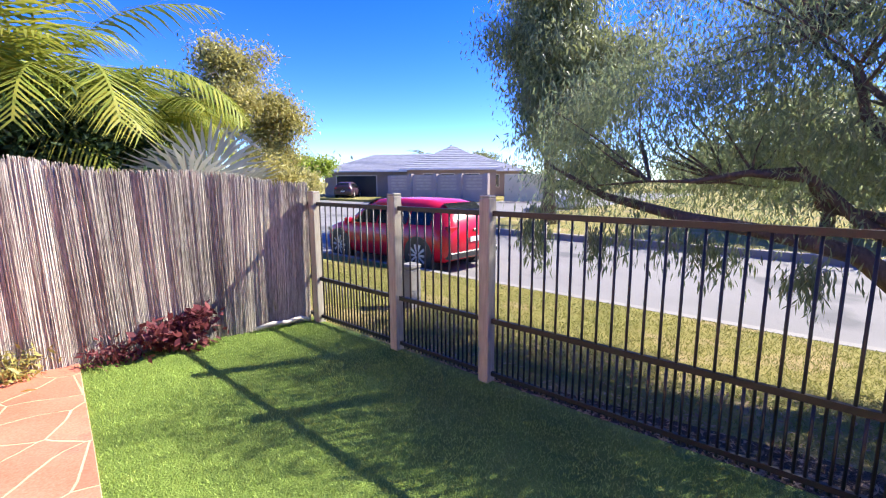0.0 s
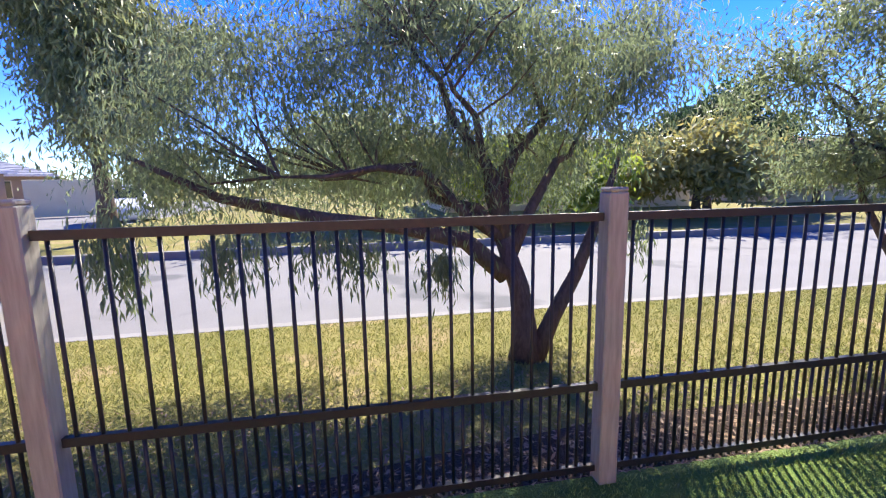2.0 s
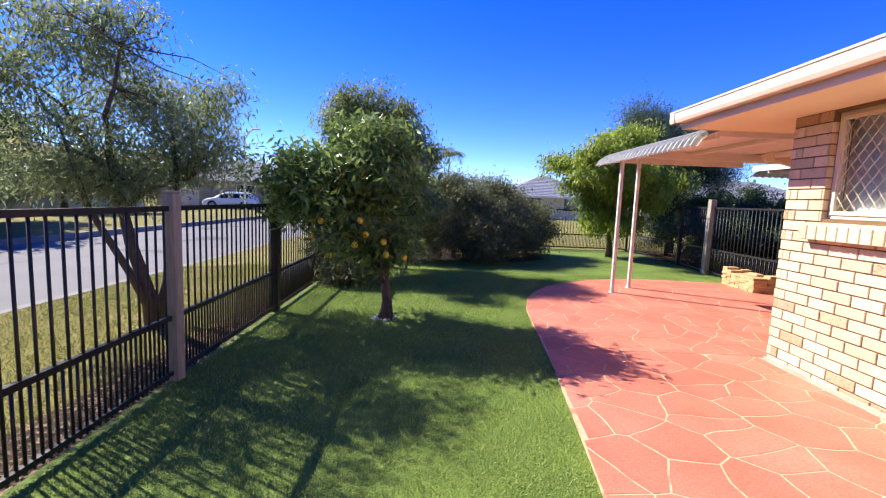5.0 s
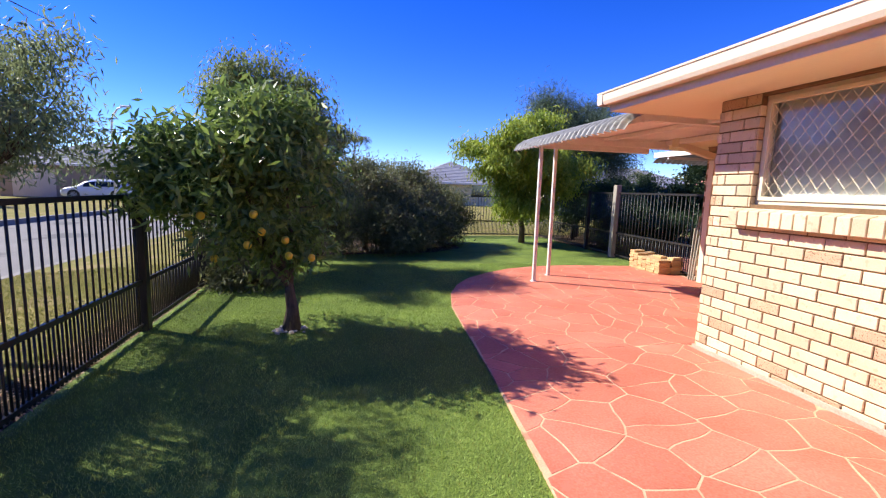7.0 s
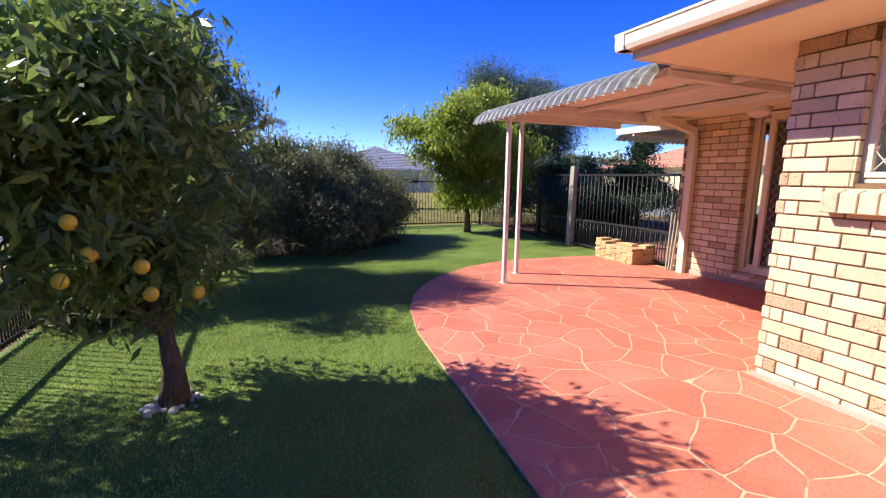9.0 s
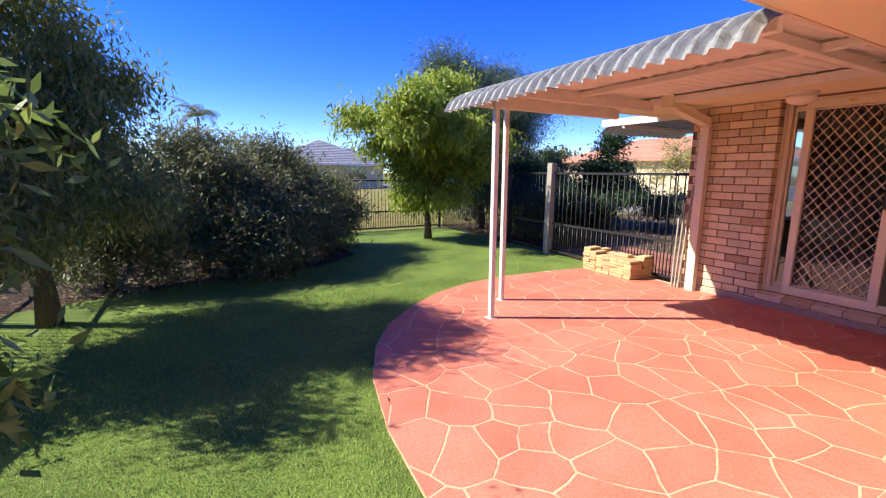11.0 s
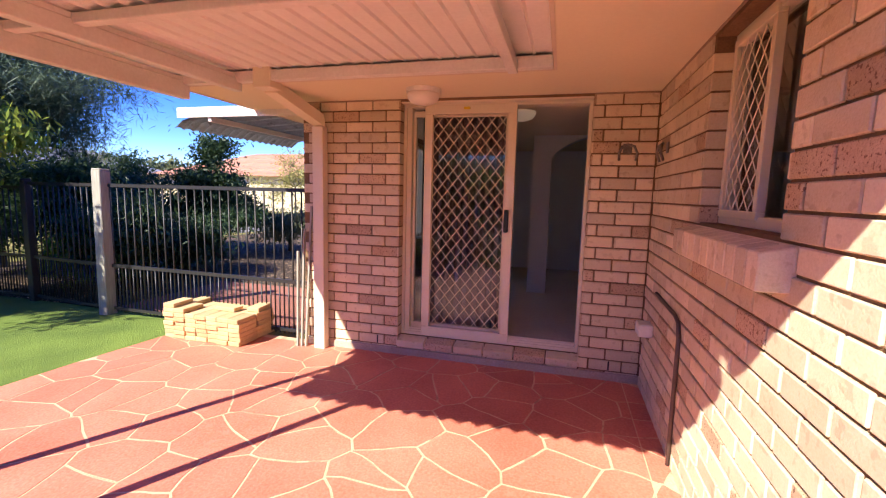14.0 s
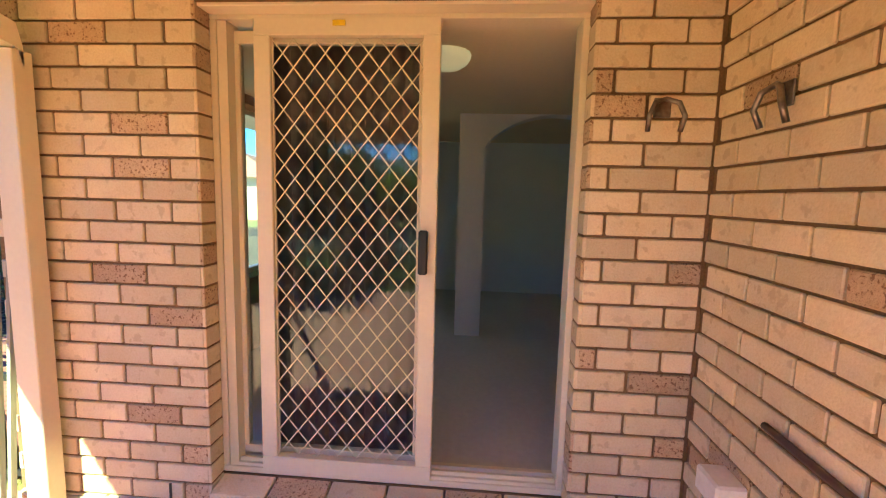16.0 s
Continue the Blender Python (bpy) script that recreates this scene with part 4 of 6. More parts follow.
def fence_post(name_at, parent, h, w=0.05, mat=None, o=Vector((0, 0, 0)), lean=0.0):
    x, y, z = name_at
    b = bmesh.new()
    box(b, -w, w, -w, w, -0.05, h - 0.02)
    box(b, -w * 0.96, w * 0.96, -w * 0.96, w * 0.96, h - 0.02, h)
    bmesh.ops.bevel(b, geom=b.edges[:], offset=0.006, segments=1, affect="EDGES")
    ob = part("post", b, mat or POST, parent)
    ob.location = Vector(name_at) - o
    ob.rotation_euler = (lean, 0, 0)


PY = [-2.38, -1.21, -0.27, 1.925, 4.05, 5.97, 7.95, 9.95, 11.95, 14.3]
side_fence = thing("street_fence", (FX, 2.0, 0.0), "black picket pool fence on grey timber posts", "fence")
so = Vector((FX, 2.0, 0.0))
for i, y in enumerate(PY):
    fence_post((FX, y, 0.0), side_fence, 1.335 if i < 5 else 1.21, 0.044, None if i < 5 else BLACK, so)
for a_, b_ in zip(PY, PY[1:]):
    fence_bay(side_fence, (FX, a_ + 0.05), (FX, b_ - 0.05), 0.0, o=so)
fence_bay(side_fence, (FX, -2.55), (FX, PY[0] - 0.05), 0.0, o=so)
back_fence = thing("back_fence", (1.5, 14.35, 0.0), "black picket fence at the back of the lawn", "fence")
bo = Vector((1.5, 14.35, 0.0))
bx = [FX, 0.3, 2.5, 5.55]
for a_, b_ in zip(bx, bx[1:]):
    fence_bay(back_fence, (a_ + 0.04, 14.35), (b_ - 0.04, 14.35), 0.0, 1.2, 0.44, o=bo)
for x in bx[1:]:
    fence_post((x, 14.35, 0.0), back_fence, 1.25, 0.03, BLACK, bo)
gate_fence = thing("gate_fence", (5.55, 10.2, 0.0), "tall black picket fence and gate on a weathered timber post", "fence")
go = Vector((5.55, 10.2, 0.0))
fence_post((5.47, 10.2, 0.0), gate_fence, 1.57, 0.06, None, go, radians(1.0))
fence_post((5.6, 11.5, 0.0), gate_fence, 1.45, 0.04, BLACK, go)
fence_bay(gate_fence, (5.46, 7.72), (5.5, 10.15), 0.0, 1.40, 0.52, 0.1, o=go)
fence_bay(gate_fence, (5.5, 10.3), (5.6, 11.45), 0.0, 1.40, 0.52, 0.1, o=go)
fence_bay(gate_fence, (5.6, 11.55), (5.6, 14.3), 0.0, 1.35, 0.52, 0.1, o=go)

# brushwood fence: hundreds of thin sticks over a dark core
BA, BB = Vector((1.6, -3.25, 0)), Vector((-2.02, -2.52, 0))
bd = (BB - BA)
bl = bd.length
bd.normalize()
bnrm = Vector((bd.y, -bd.x, 0))
if bnrm.y < 0:
    bnrm = -bnrm
brush = thing("brushwood_fence", (0, -2.9, 0.0), "grey-brown weathered brushwood screen fence", "fence")
bro = Vector((0, -2.9, 0.0))
def btop(s):
    return 1.72 - 0.30 * s / bl + 0.02 * math.sin(s * 5)
vs, fs = [], []
rs = random.Random(5)
nst = 2300
for i in range(nst):
    s = bl * i / nst + rs.uniform(-0.004, 0.004)
    wob = 0.010 * math.sin(s * 13) + 0.006 * math.sin(s * 37 + 1)
    lean = 0.03 * math.sin(s * 2.3) + rs.uniform(-0.012, 0.012)
    h = btop(s) + rs.uniform(-0.05, 0.025)
    r = rs.uniform(0.002, 0.0042)
    k = len(vs)
    for z in (0.0, h * 0.5, h):
        p = BA + bd * (s + lean * z) + bnrm * (0.026 + wob + rs.uniform(0, 0.014)) + Vector((0, 0, z)) - bro
        for q in (bd * -r, bnrm * r * 1.2, bd * r):
            vs.append(tuple(p + q))
    for j in (0, 3):
        fs += [(k + j, k + j + 1, k + j + 4, k + j + 3), (k + j + 1, k + j + 2, k + j + 5, k + j + 4)]
st = new("brushwood", raw("brushwood", vs, fs, BRUSH))
st.parent = brush
tagged(st, kind="stuff")
bm = bmesh.new()
c = [BA - bnrm * 0.04, BB - bnrm * 0.04, BB + bnrm * 0.015, BA + bnrm * 0.015]
lo = [bm.verts.new(p - bro) for p in c]
hi = [bm.verts.new(p - bro + Vector((0, 0, btop(bl if i in (1, 2) else 0) - 0.06))) for i, p in enumerate(c)]
for i in range(4):
    bm.faces.new((lo[i], lo[(i + 1) % 4], hi[(i + 1) % 4], hi[i]))
bm.faces.new(hi)
part("core", bm, BRUSH, brush)

# ---- paver stack ----
stack = thing("paver_stack", (5.27, 8.54, 0.017), "neat stack of tan sandstone paver bricks on the patio", "pavers")
b = bmesh.new()
box(b, -0.118, 0.118, -0.058, 0.058, -0.0195, 0.0195, bevel=0.004)
pv = mesh_of(b, "paver", TAN)
rs = random.Random(3)
for lay in range(6):
    for i in range(7):
        for j in range(2):
            ob = new("paver", pv)
            ob.parent = stack
            ob.location = (-0.13 + j * 0.24 + rs.uniform(-0.014, 0.014), -0.36 + i * 0.119 + rs.uniform(-0.004, 0.004), 0.02 + lay * 0.0405)
            ob.rotation_euler = (0, 0, rs.uniform(-0.045, 0.045))
for x, y, l, r in ((-0.13, 0.35, 6, 0.03), (-0.13, 0.235, 6, 0.0), (0.11, 0.35, 6, 0.05), (0.0, -0.1, 6, 1.5), (-0.13, 0.35, 7, 0.06), (0.13, -0.34, 6, 0.12)):
    ob = new("paver", pv)
    ob.parent = stack
    ob.location, ob.rotation_euler = (x, y, 0.021 + l * 0.0405), (0, 0, r)

# ---- trees and shrubs of the garden and verge ----
willow = tree("willow_tree", "weeping grey-green street tree with a forked trunk", "tree", (-3.7, 2.18, -0.12), [(-3.7, 2.18, -0.14), (-3.7, 2.17, 0.12), (-3.72, 2.12, 0.5), (-3.78, 2.0, 0.9)], 0.12,
     [(-4.3, 0.7, 2.3, 1.7, 1.8, 1.05), (-4.2, 2.3, 2.5, 1.4, 1.2, 1.15), (-4.6, 1.3, 3.15, 1.5, 1.7, 0.75), (-4.1, -0.1, 1.75, 1.0, 1.1, 0.6), (-3.9, 1.6, 1.75, 0.9, 1.0, 0.55), (-3.75, 3.0, 2.2, 0.75, 0.75, 0.65), (-5.0, 3.1, 2.2, 1.1, 0.9, 0.9), (-4.9, 3.0, 1.55, 0.8, 0.8, 0.4), (-4.6, 3.6, 2.9, 0.9, 0.8, 0.6), (-4.3, 0.7, 1.5, 1.0, 1.3, 0.34), (-4.4, -0.7, 1.6, 0.7, 0.8, 0.4)],
     100000, (0.075, 0.012), LF_WILLOW, 21, droop=0.8, strand=0.45, clump=0.14, count=42, extra=[(-4.0, 0.6, 1.5)])
bm = bmesh.new()
tube(bm, [(-0.06, -0.16, 0.72), (-0.08, -0.5, 1.02), (0.0, -1.0, 1.15), (0.02, -1.6, 1.24), (-0.05, -2.3, 1.4), (-0.1, -2.9, 1.7)], [0.085, 0.07, 0.058, 0.05, 0.035, 0.015], 9)
part("low_limb", bm, BARK, willow, smooth=True)
bm = bmesh.new()
tube(bm, [(0.04, 0.06, 0.02), (0.07, 0.2, 0.38), (0.08, 0.38, 0.72), (0.04, 0.6, 1.2), (-0.1, 0.85, 1.7)], [0.085, 0.065, 0.055, 0.04, 0.015], 9)
part("second_stem", bm, BARK, willow, smooth=True)
crown("hanging_sprays", willow, [(-3.55, -0.7, 0.95, 0.3, 0.35, 0.25), (-3.5, 0.0, 0.95, 0.3, 0.4, 0.25), (-3.5, 0.8, 0.9, 0.3, 0.4, 0.22), (-3.45, 1.5, 0.85, 0.25, 0.3, 0.2), (-3.5, 2.9, 1.0, 0.25, 0.3, 0.2)], 2600, (0.1, 0.016), LF_WILLOW, 1.6, 0.3, 0.06, 20, (-3.7, 2.18, -0.12), 7)
slim = tree("fence_tree", "small leaning street tree with fine grey-green leaves", "tree", (-3.06, 5.42, -0.05), [(-3.06, 5.42, -0.07), (-3.1, 5.38, 0.3), (-3.2, 5.3, 0.8), (-3.3, 5.3, 1.3)], 0.075,
     [(-3.2, 5.4, 2.35, 0.95, 0.95, 0.8), (-3.6, 5.1, 1.75, 0.75, 0.8, 0.55), (-2.9, 5.6, 1.7, 0.72, 0.75, 0.5), (-3.2, 5.4, 1.45, 0.7, 0.7, 0.3), (-2.6, 5.75, 2.2, 0.5, 0.5, 0.5), (-3.35, 5.2, 2.75, 0.75, 0.75, 0.48), (-3.5, 5.0, 1.5, 0.7, 0.7, 0.35), (-3.75, 4.45, 2.35, 0.75, 0.7, 0.6), (-3.1, 6.35, 1.95, 0.7, 0.7, 0.55), (-3.6, 6.6, 2.4, 0.75, 0.7, 0.6), (-2.8, 6.6, 1.6, 0.5, 0.5, 0.4)], 38000, (0.07, 0.015), LF_WILLOW, 22, droop=0.5, strand=0.2, clump=0.10, count=44, per=36, extra=[(-2.75, 5.7, 1.5), (-3.7, 5.0, 1.5)])
bm = bmesh.new()
tube(bm, [(0.0, 0.02, 0.02), (0.06, 0.1, 0.45), (0.07, 0.16, 0.9), (0.12, 0.22, 1.5), (0.1, 0.2, 2.0)], [0.055, 0.042, 0.036, 0.028, 0.012], 8)
part("second_stem", bm, BARK, slim, smooth=True)
bm = bmesh.new()
tube(bm, [(0.0, -0.02, 0.1), (-0.12, -0.2, 0.6), (-0.3, -0.42, 1.2), (-0.45, -0.5, 1.9)], [0.045, 0.034, 0.026, 0.01], 8)
part("third_stem", bm, BARK, slim, smooth=True)
tree("citrus_tree", "round citrus tree with glossy leaves and yellow fruit", "tree", (-0.77, 5.82, 0.0), [(-0.77, 5.82, 0.0), (-0.76, 5.82, 0.2), (-0.78, 5.83, 0.34), (-0.79, 5.84, 0.46)], 0.066,
     [(-1.14, 5.86, 1.22, 0.88, 0.9, 0.66), (-1.05, 5.9, 1.62, 0.76, 0.78, 0.5), (-1.05, 5.9, 1.85, 0.62, 0.62, 0.38), (-0.95, 5.9, 0.85, 0.68, 0.72, 0.36), (-1.8, 5.75, 1.66, 0.4, 0.38, 0.24), (-1.72, 5.8, 1.3, 0.52, 0.5, 0.45)], 22000, (0.10, 0.031), LF_CITRUS, 23, droop=0.3, clump=0.095, count=34, per=24)
rs = random.Random(9)
for i in range(10):
    an, zz = rs.uniform(3.9, 5.6), rs.uniform(0.72, 1.15)
    bm = bmesh.new()
    bmesh.ops.create_uvsphere(bm, u_segments=14, v_segments=10, radius=0.031)
    for v in bm.verts:
        v.co.z *= 1.08
    ob = tagged(part("citrus_fruit", bm, FRUIT, None, smooth=True), "ripe yellow citrus fruit hanging in the tree", "fruit", "fruit of the citrus tree")
    ob.location = (-1.0 + 0.68 * math.cos(an), 5.9 + 0.68 * math.sin(an), zz)
for i in range(26):
    an, rr = rs.uniform(0, 6.28), rs.uniform(0.07, 0.17)
    bm = bmesh.new()
    bmesh.ops.create_icosphere(bm, subdivisions=1, radius=rs.uniform(0.015, 0.035))
    for v in bm.verts:
        v.co *= rs.uniform(0.8, 1.15)
        v.co.z *= 0.6
    ob = tagged(part("pebble", bm, STONE, None), "pale pebble at the foot of the citrus tree", "stone", "pebbles round the trunk")
    ob.location = (-0.77 + rr * math.cos(an), 5.82 + rr * math.sin(an), 0.012)
tree("feathery_tree", "tall olive-green feathery tree in the corner of the garden", "tree", (-1.15, 9.5, -0.02), [(-1.15, 9.5, -0.03), (-1.15, 9.5, 0.5), (-1.1, 9.5, 1.2), (-1.1, 9.5, 1.9)], 0.08,
     [(-1.95, 9.3, 2.85, 0.6, 0.6, 0.6), (-1.25, 9.4, 2.85, 0.65, 0.65, 0.62), (-0.75, 9.5, 2.3, 0.6, 0.6, 0.5), (-1.2, 9.5, 2.0, 0.95, 0.9, 0.7), (-0.85, 9.4, 1.25, 0.85, 0.85, 0.6), (-1.6, 8.9, 1.5, 0.6, 0.8, 0.75), (-1.2, 8.6, 1.1, 0.6, 0.6, 0.6), (-1.65, 8.4, 1.9, 0.5, 0.7, 0.7)], 70000, (0.085, 0.02), LF_FEATHER, 26, droop=0.7, strand=0.25, clump=0.13, count=34)
for i, (x, y, h, r) in enumerate(((-0.9, 10.9, 2.15, 0.9), (0.15, 11.3, 2.1, 1.0), (1.25, 11.7, 2.0, 1.0), (2.1, 12.6, 1.7, 0.85), (-1.7, 8.0, 0.9, 0.4), (0.8, 10.9, 1.3, 0.7))):
    tree("hedge_shrub", "dense dull-green shrub in the garden bed", "shrub", (x, y, -0.02), [(x, y, -0.03), (x + 0.03, y, 0.25), (x, y + 0.05, 0.6)], 0.05,
         [(x, y, h * 0.55, r, r, h * 0.42), (x + 0.25, y - 0.25, h * 0.34, r * 0.85, r * 0.8, h * 0.28), (x - 0.25, y + 0.1, h * 0.8, r * 0.6, r * 0.55, h * 0.22), (x, y - 0.15, h * 0.2, r * 0.95, r * 0.9, h * 0.2)], 28000, (0.08, 0.022), LF_HEDGE, 30 + i, droop=0.2, strand=0.1, clump=0.15, count=24)
tree("lime_tree", "bright lime-green weeping garden tree", "tree", (4.4, 12.75, 0.0), [(4.4, 12.75, -0.02), (4.4, 12.75, 0.4), (4.35, 12.8, 0.9), (4.3, 12.8, 1.5)], 0.07,
     [(4.2, 12.8, 2.55, 1.55, 1.25, 0.95), (4.3, 12.75, 1.6, 1.5, 1.1, 0.8), (4.35, 12.7, 0.95, 1.15, 0.9, 0.45), (4.7, 12.8, 3.15, 0.95, 0.85, 0.55), (3.8, 11.75, 2.3, 1.1, 1.0, 0.8), (5.3, 12.3, 2.0, 0.9, 0.9, 0.8)], 56000, (0.13, 0.034), LF_LIME, 24, droop=0.7, strand=0.3, clump=0.13, count=34, lump=15)
tree("needle_tree", "wispy blue-green needle-leaved tree behind the fence", "tree", (7.0, 14.6, 0.0), [(7.0, 14.6, -0.05), (7.0, 14.6, 1.0), (6.9, 14.6, 2.2), (6.8, 14.5, 3.2)], 0.1,
     [(6.7, 14.5, 3.1, 1.9, 1.6, 1.3), (7.6, 14.0, 2.7, 1.6, 1.4, 1.1), (6.2, 14.8, 4.0, 0.9, 0.9, 0.9), (6.2, 13.9, 1.8, 1.0, 0.9, 0.9)], 60000, (0.20, 0.013), LF_NEEDLE, 25, droop=0.2, clump=0.24, count=36)
for i, (x, y, h, r) in enumerate(((6.5, 11.2, 1.3, 0.6), (6.7, 12.6, 1.9, 0.8), (6.5, 13.8, 1.7, 0.8), (7.9, 13.8, 2.0, 0.9), (9.5, 14.6, 2.1, 1.0))):
    tree("fence_shrub", "dark leafy shrub beyond the gate fence", "shrub", (x, y, -0.03), [(x, y, -0.05), (x, y, h * 0.2), (x, y, h * 0.45)], 0.05, [(x, y, h * 0.52, r, r, h * 0.45), (x + 0.2, y + 0.1, h * 0.75, r * 0.6, r * 0.6, h * 0.24)], 12000, (0.11, 0.03), LF_DARK, 130 + i, droop=0.3, clump=0.15, count=12)

# ---- street and distance ----
def frond(V, F, base, yaw, pitch, length, n, leaf, curl, rs):
    """A feather frond: a drooping rib with two rows of leaflets."""
    d = np.array([math.cos(yaw), math.sin(yaw)])
    side = np.array([-d[1], d[0], 0])
    p = np.array(base, float)
    a = pitch
    for i in range(n):
        f = i / n
        step = length / n
        a -= curl / n
        t = np.array([d[0] * math.cos(a), d[1] * math.cos(a), math.sin(a)])
        p = p + t * step
        up = np.cross(t, side)
        w = leaf * (0.35 + 1.0 * math.sin(math.pi * min(1, f * 0.9 + 0.12)))
        for s in (-1, 1):
            tip = p + (side * s * 0.8 + t * 0.65 - up * -0.12 + np.array([0, 0, -0.35 - 0.3 * rs.random()])) * w
            q = t * step * 0.55
            k = len(V)
            mid = (p * 0.5 + tip * 0.5) + np.array([0, 0, 0.06 * w])
            V += [tuple(p - q * 0.5), tuple(p + q * 0.5), tuple(mid + q * 0.4), tuple(tip), tuple(mid - q * 0.4)]
            F += [(k, k + 1, k + 2, k + 4), (k + 4, k + 2, k + 3)]
        k = len(V)
        V += [tuple(p - t * step - side * 0.012), tuple(p - t * step + side * 0.012), tuple(p + side * 0.01), tuple(p - side * 0.01)]
        F += [(k, k + 1, k + 2, k + 3)]


def palm(label, at, stems, fronds, length, mat, seed, n=34, leaf=0.42):
    rs = random.Random(seed)
    t = thing("palm_tree", at[:3], label, "palm")
    bm = bmesh.new()
    tops = []
    for i in range(stems):
        an = rs.uniform(0, 6.28)
        rr = rs.uniform(0, 0.5) if stems > 1 else 0
        h = at[3] if len(at) > 3 else 2.0
        top = (rr * math.cos(an) * 1.6, rr * math.sin(an) * 1.6, h * rs.uniform(0.75, 1.1))
        tube(bm, [(rr * math.cos(an), rr * math.sin(an), -0.05), (rr * math.cos(an) * 1.3, rr * math.sin(an) * 1.3, top[2] * 0.5), top], [0.07, 0.055, 0.05], 8)
        tops.append(top)
    part("trunk", bm, BARK, t, smooth=True)
    V, F = [], []
    for i in range(fronds):
        b = tops[i % stems]
        frond(V, F, b, rs.uniform(0, 6.28), rs.uniform(0.5, 1.45), length * rs.uniform(0.7, 1.1), n, leaf, rs.uniform(1.2, 2.2), rs)
    ob = new("fronds", raw("fronds", V, F, mat))
    ob.parent = t
    return t


def palm_at(label, x, y, h, stems, fronds, length, mat, seed, n=34, leaf=0.42):
    t = palm(label, (0, 0, 0, h), stems, fronds, length, mat, seed, n, leaf)
    t.location = (x, y, -0.04)
    return t


palm_at("clump of golden cane palms behind the brush fence", -0.2, -4.9, 2.3, 6, 54, 2.2, LF_PALM, 41, leaf=0.5)
palm_at("clump of golden cane palms behind the brush fence", -1.5, -5.5, 2.0, 5, 40, 1.5, LF_PALM, 42)
palm_at("clump of golden cane palms behind the brush fence", 1.1, -5.0, 2.4, 5, 44, 2.1, LF_PALM, 43, leaf=0.5)
tree("dark_shrub", "dark leafy shrub behind the brush fence", "shrub", (-0.6, -4.3, -0.04), [(-0.6, -4.3, -0.05), (-0.6, -4.3, 0.5), (-0.6, -4.3, 1.0)], 0.06, [(-0.5, -4.3, 1.7, 1.1, 0.5, 0.7), (0.7, -4.2, 1.9, 0.9, 0.5, 0.8), (-1.2, -4.3, 1.5, 0.6, 0.4, 0.5)], 16000, (0.1, 0.035), LF_DARK, 51, clump=0.18)
# silver fan palm
fan = thing("fan_palm", (-1.62, -4.05, -0.04), "silver-grey fan palm leaves above the brush fence", "palm")
bm = bmesh.new()
tube(bm, [(0, 0, 0), (0.02, 0, 0.6), (0, 0, 1.15)], [0.09, 0.08, 0.07], 9)
part("trunk", bm, BARK, fan, smooth=True)
rs = random.Random(8)
for yaw_, tilt, R in ((0.9, 0.75, 0.75), (2.2, 0.6, 0.7), (1.6, 1.1, 0.8), (3.6, 0.7, 0.6), (0.2, 0.5, 0.6)):
    V, F = [], []
    d = Vector((math.cos(yaw_) * math.cos(tilt), math.sin(yaw_) * math.cos(tilt), math.sin(tilt)))
    s = Vector((-math.sin(yaw_), math.cos(yaw_), 0))
    base = Vector((0, 0, 1.12)) + d * 0.45
    nn = d.cross(s)
    for i in range(30):
        a = radians(-115 + 230 * i / 29)
        r = d * math.cos(a) + s * math.sin(a)
        w = (s * math.cos(a) - d * math.sin(a)) * 0.024
        k = len(V)
        mid = base + r * R * 0.55 + nn * 0.012 * (1 if i % 2 else -1)
        tip = base + r * R * rs.uniform(0.9, 1.05) + Vector((0, 0, -0.06))
        V += [tuple(base), tuple(mid - w), tuple(tip), tuple(mid + w)]
        F.append((k, k + 1, k + 2, k + 3))
    k = len(V)
    V += [tuple(Vector((0, 0, 1.1)) - s * 0.012), tuple(Vector((0, 0, 1.1)) + s * 0.012), tuple(base + s * 0.01), tuple(base - s * 0.01)]
    F.append((k, k + 1, k + 2, k + 3))
    ob = new("fan_leaf", raw("fan_leaf", V, F, LF_SILVER))
    ob.parent = fan
tree("yellow_tree", "tall yellow-olive tree with pale bare limbs", "tree", (-4.6, -9.6, -0.2), [(-4.6, -9.6, -0.25), (-4.6, -9.6, 0.8), (-4.5, -9.6, 1.8), (-4.4, -9.5, 2.6)], 0.16,
     [(-3.9, -9.7, 3.0, 1.4, 1.3, 1.2), (-4.9, -9.4, 3.5, 1.3, 1.2, 1.1), (-5.6, -9.6, 2.6, 1.0, 1.0, 1.2), (-4.2, -9.5, 4.1, 0.9, 0.9, 0.6), (-5.4, -9.2, 1.5, 0.8, 0.8, 0.8), (-3.3, -9.6, 1.8, 0.9, 0.8, 0.9)], 46000, (0.10, 0.04), LF_YELLOW, 52, clump=0.17, count=36, bark=STONE)
# low planting at the foot of the brush fence
def clump(name, label, at, r, h, n, leaf, mat):
    t = thing(name, at, label, "plant")
    crown("leaves", t, [(at[0], at[1], at[2] + h * 0.5, r, r * 0.6, h * 0.5)], n, leaf, mat, 0.1, 0.0, 0.07, 20, at)
    bm = bmesh.new()
    for k in range(7):
        tube(bm, [(0, 0, -0.02), (r * 0.5 * math.cos(k * 0.9), r * 0.3 * math.sin(k * 0.9), h * 0.8)], [0.008, 0.003], 5)
    part("stems", bm, BARK, t)
clump("purple_plant", "low purple-leaved plant at the brush fence", (-0.83, -2.62, 0.0), 0.26, 0.3, 700, (0.09, 0.045), LF_PURPLE)
clump("dry_plant", "dry straggly plant at the brush fence", (0.22, -2.83, 0.0), 0.16, 0.3, 220, (0.08, 0.02), LF_YELLOW)
clump("dry_plant", "dry straggly plant at the brush fence", (-0.35, -2.72, 0.0), 0.18, 0.16, 260, (0.07, 0.02), LF_PURPLE)
# striped hose coil by the end post
bm = bmesh.new()
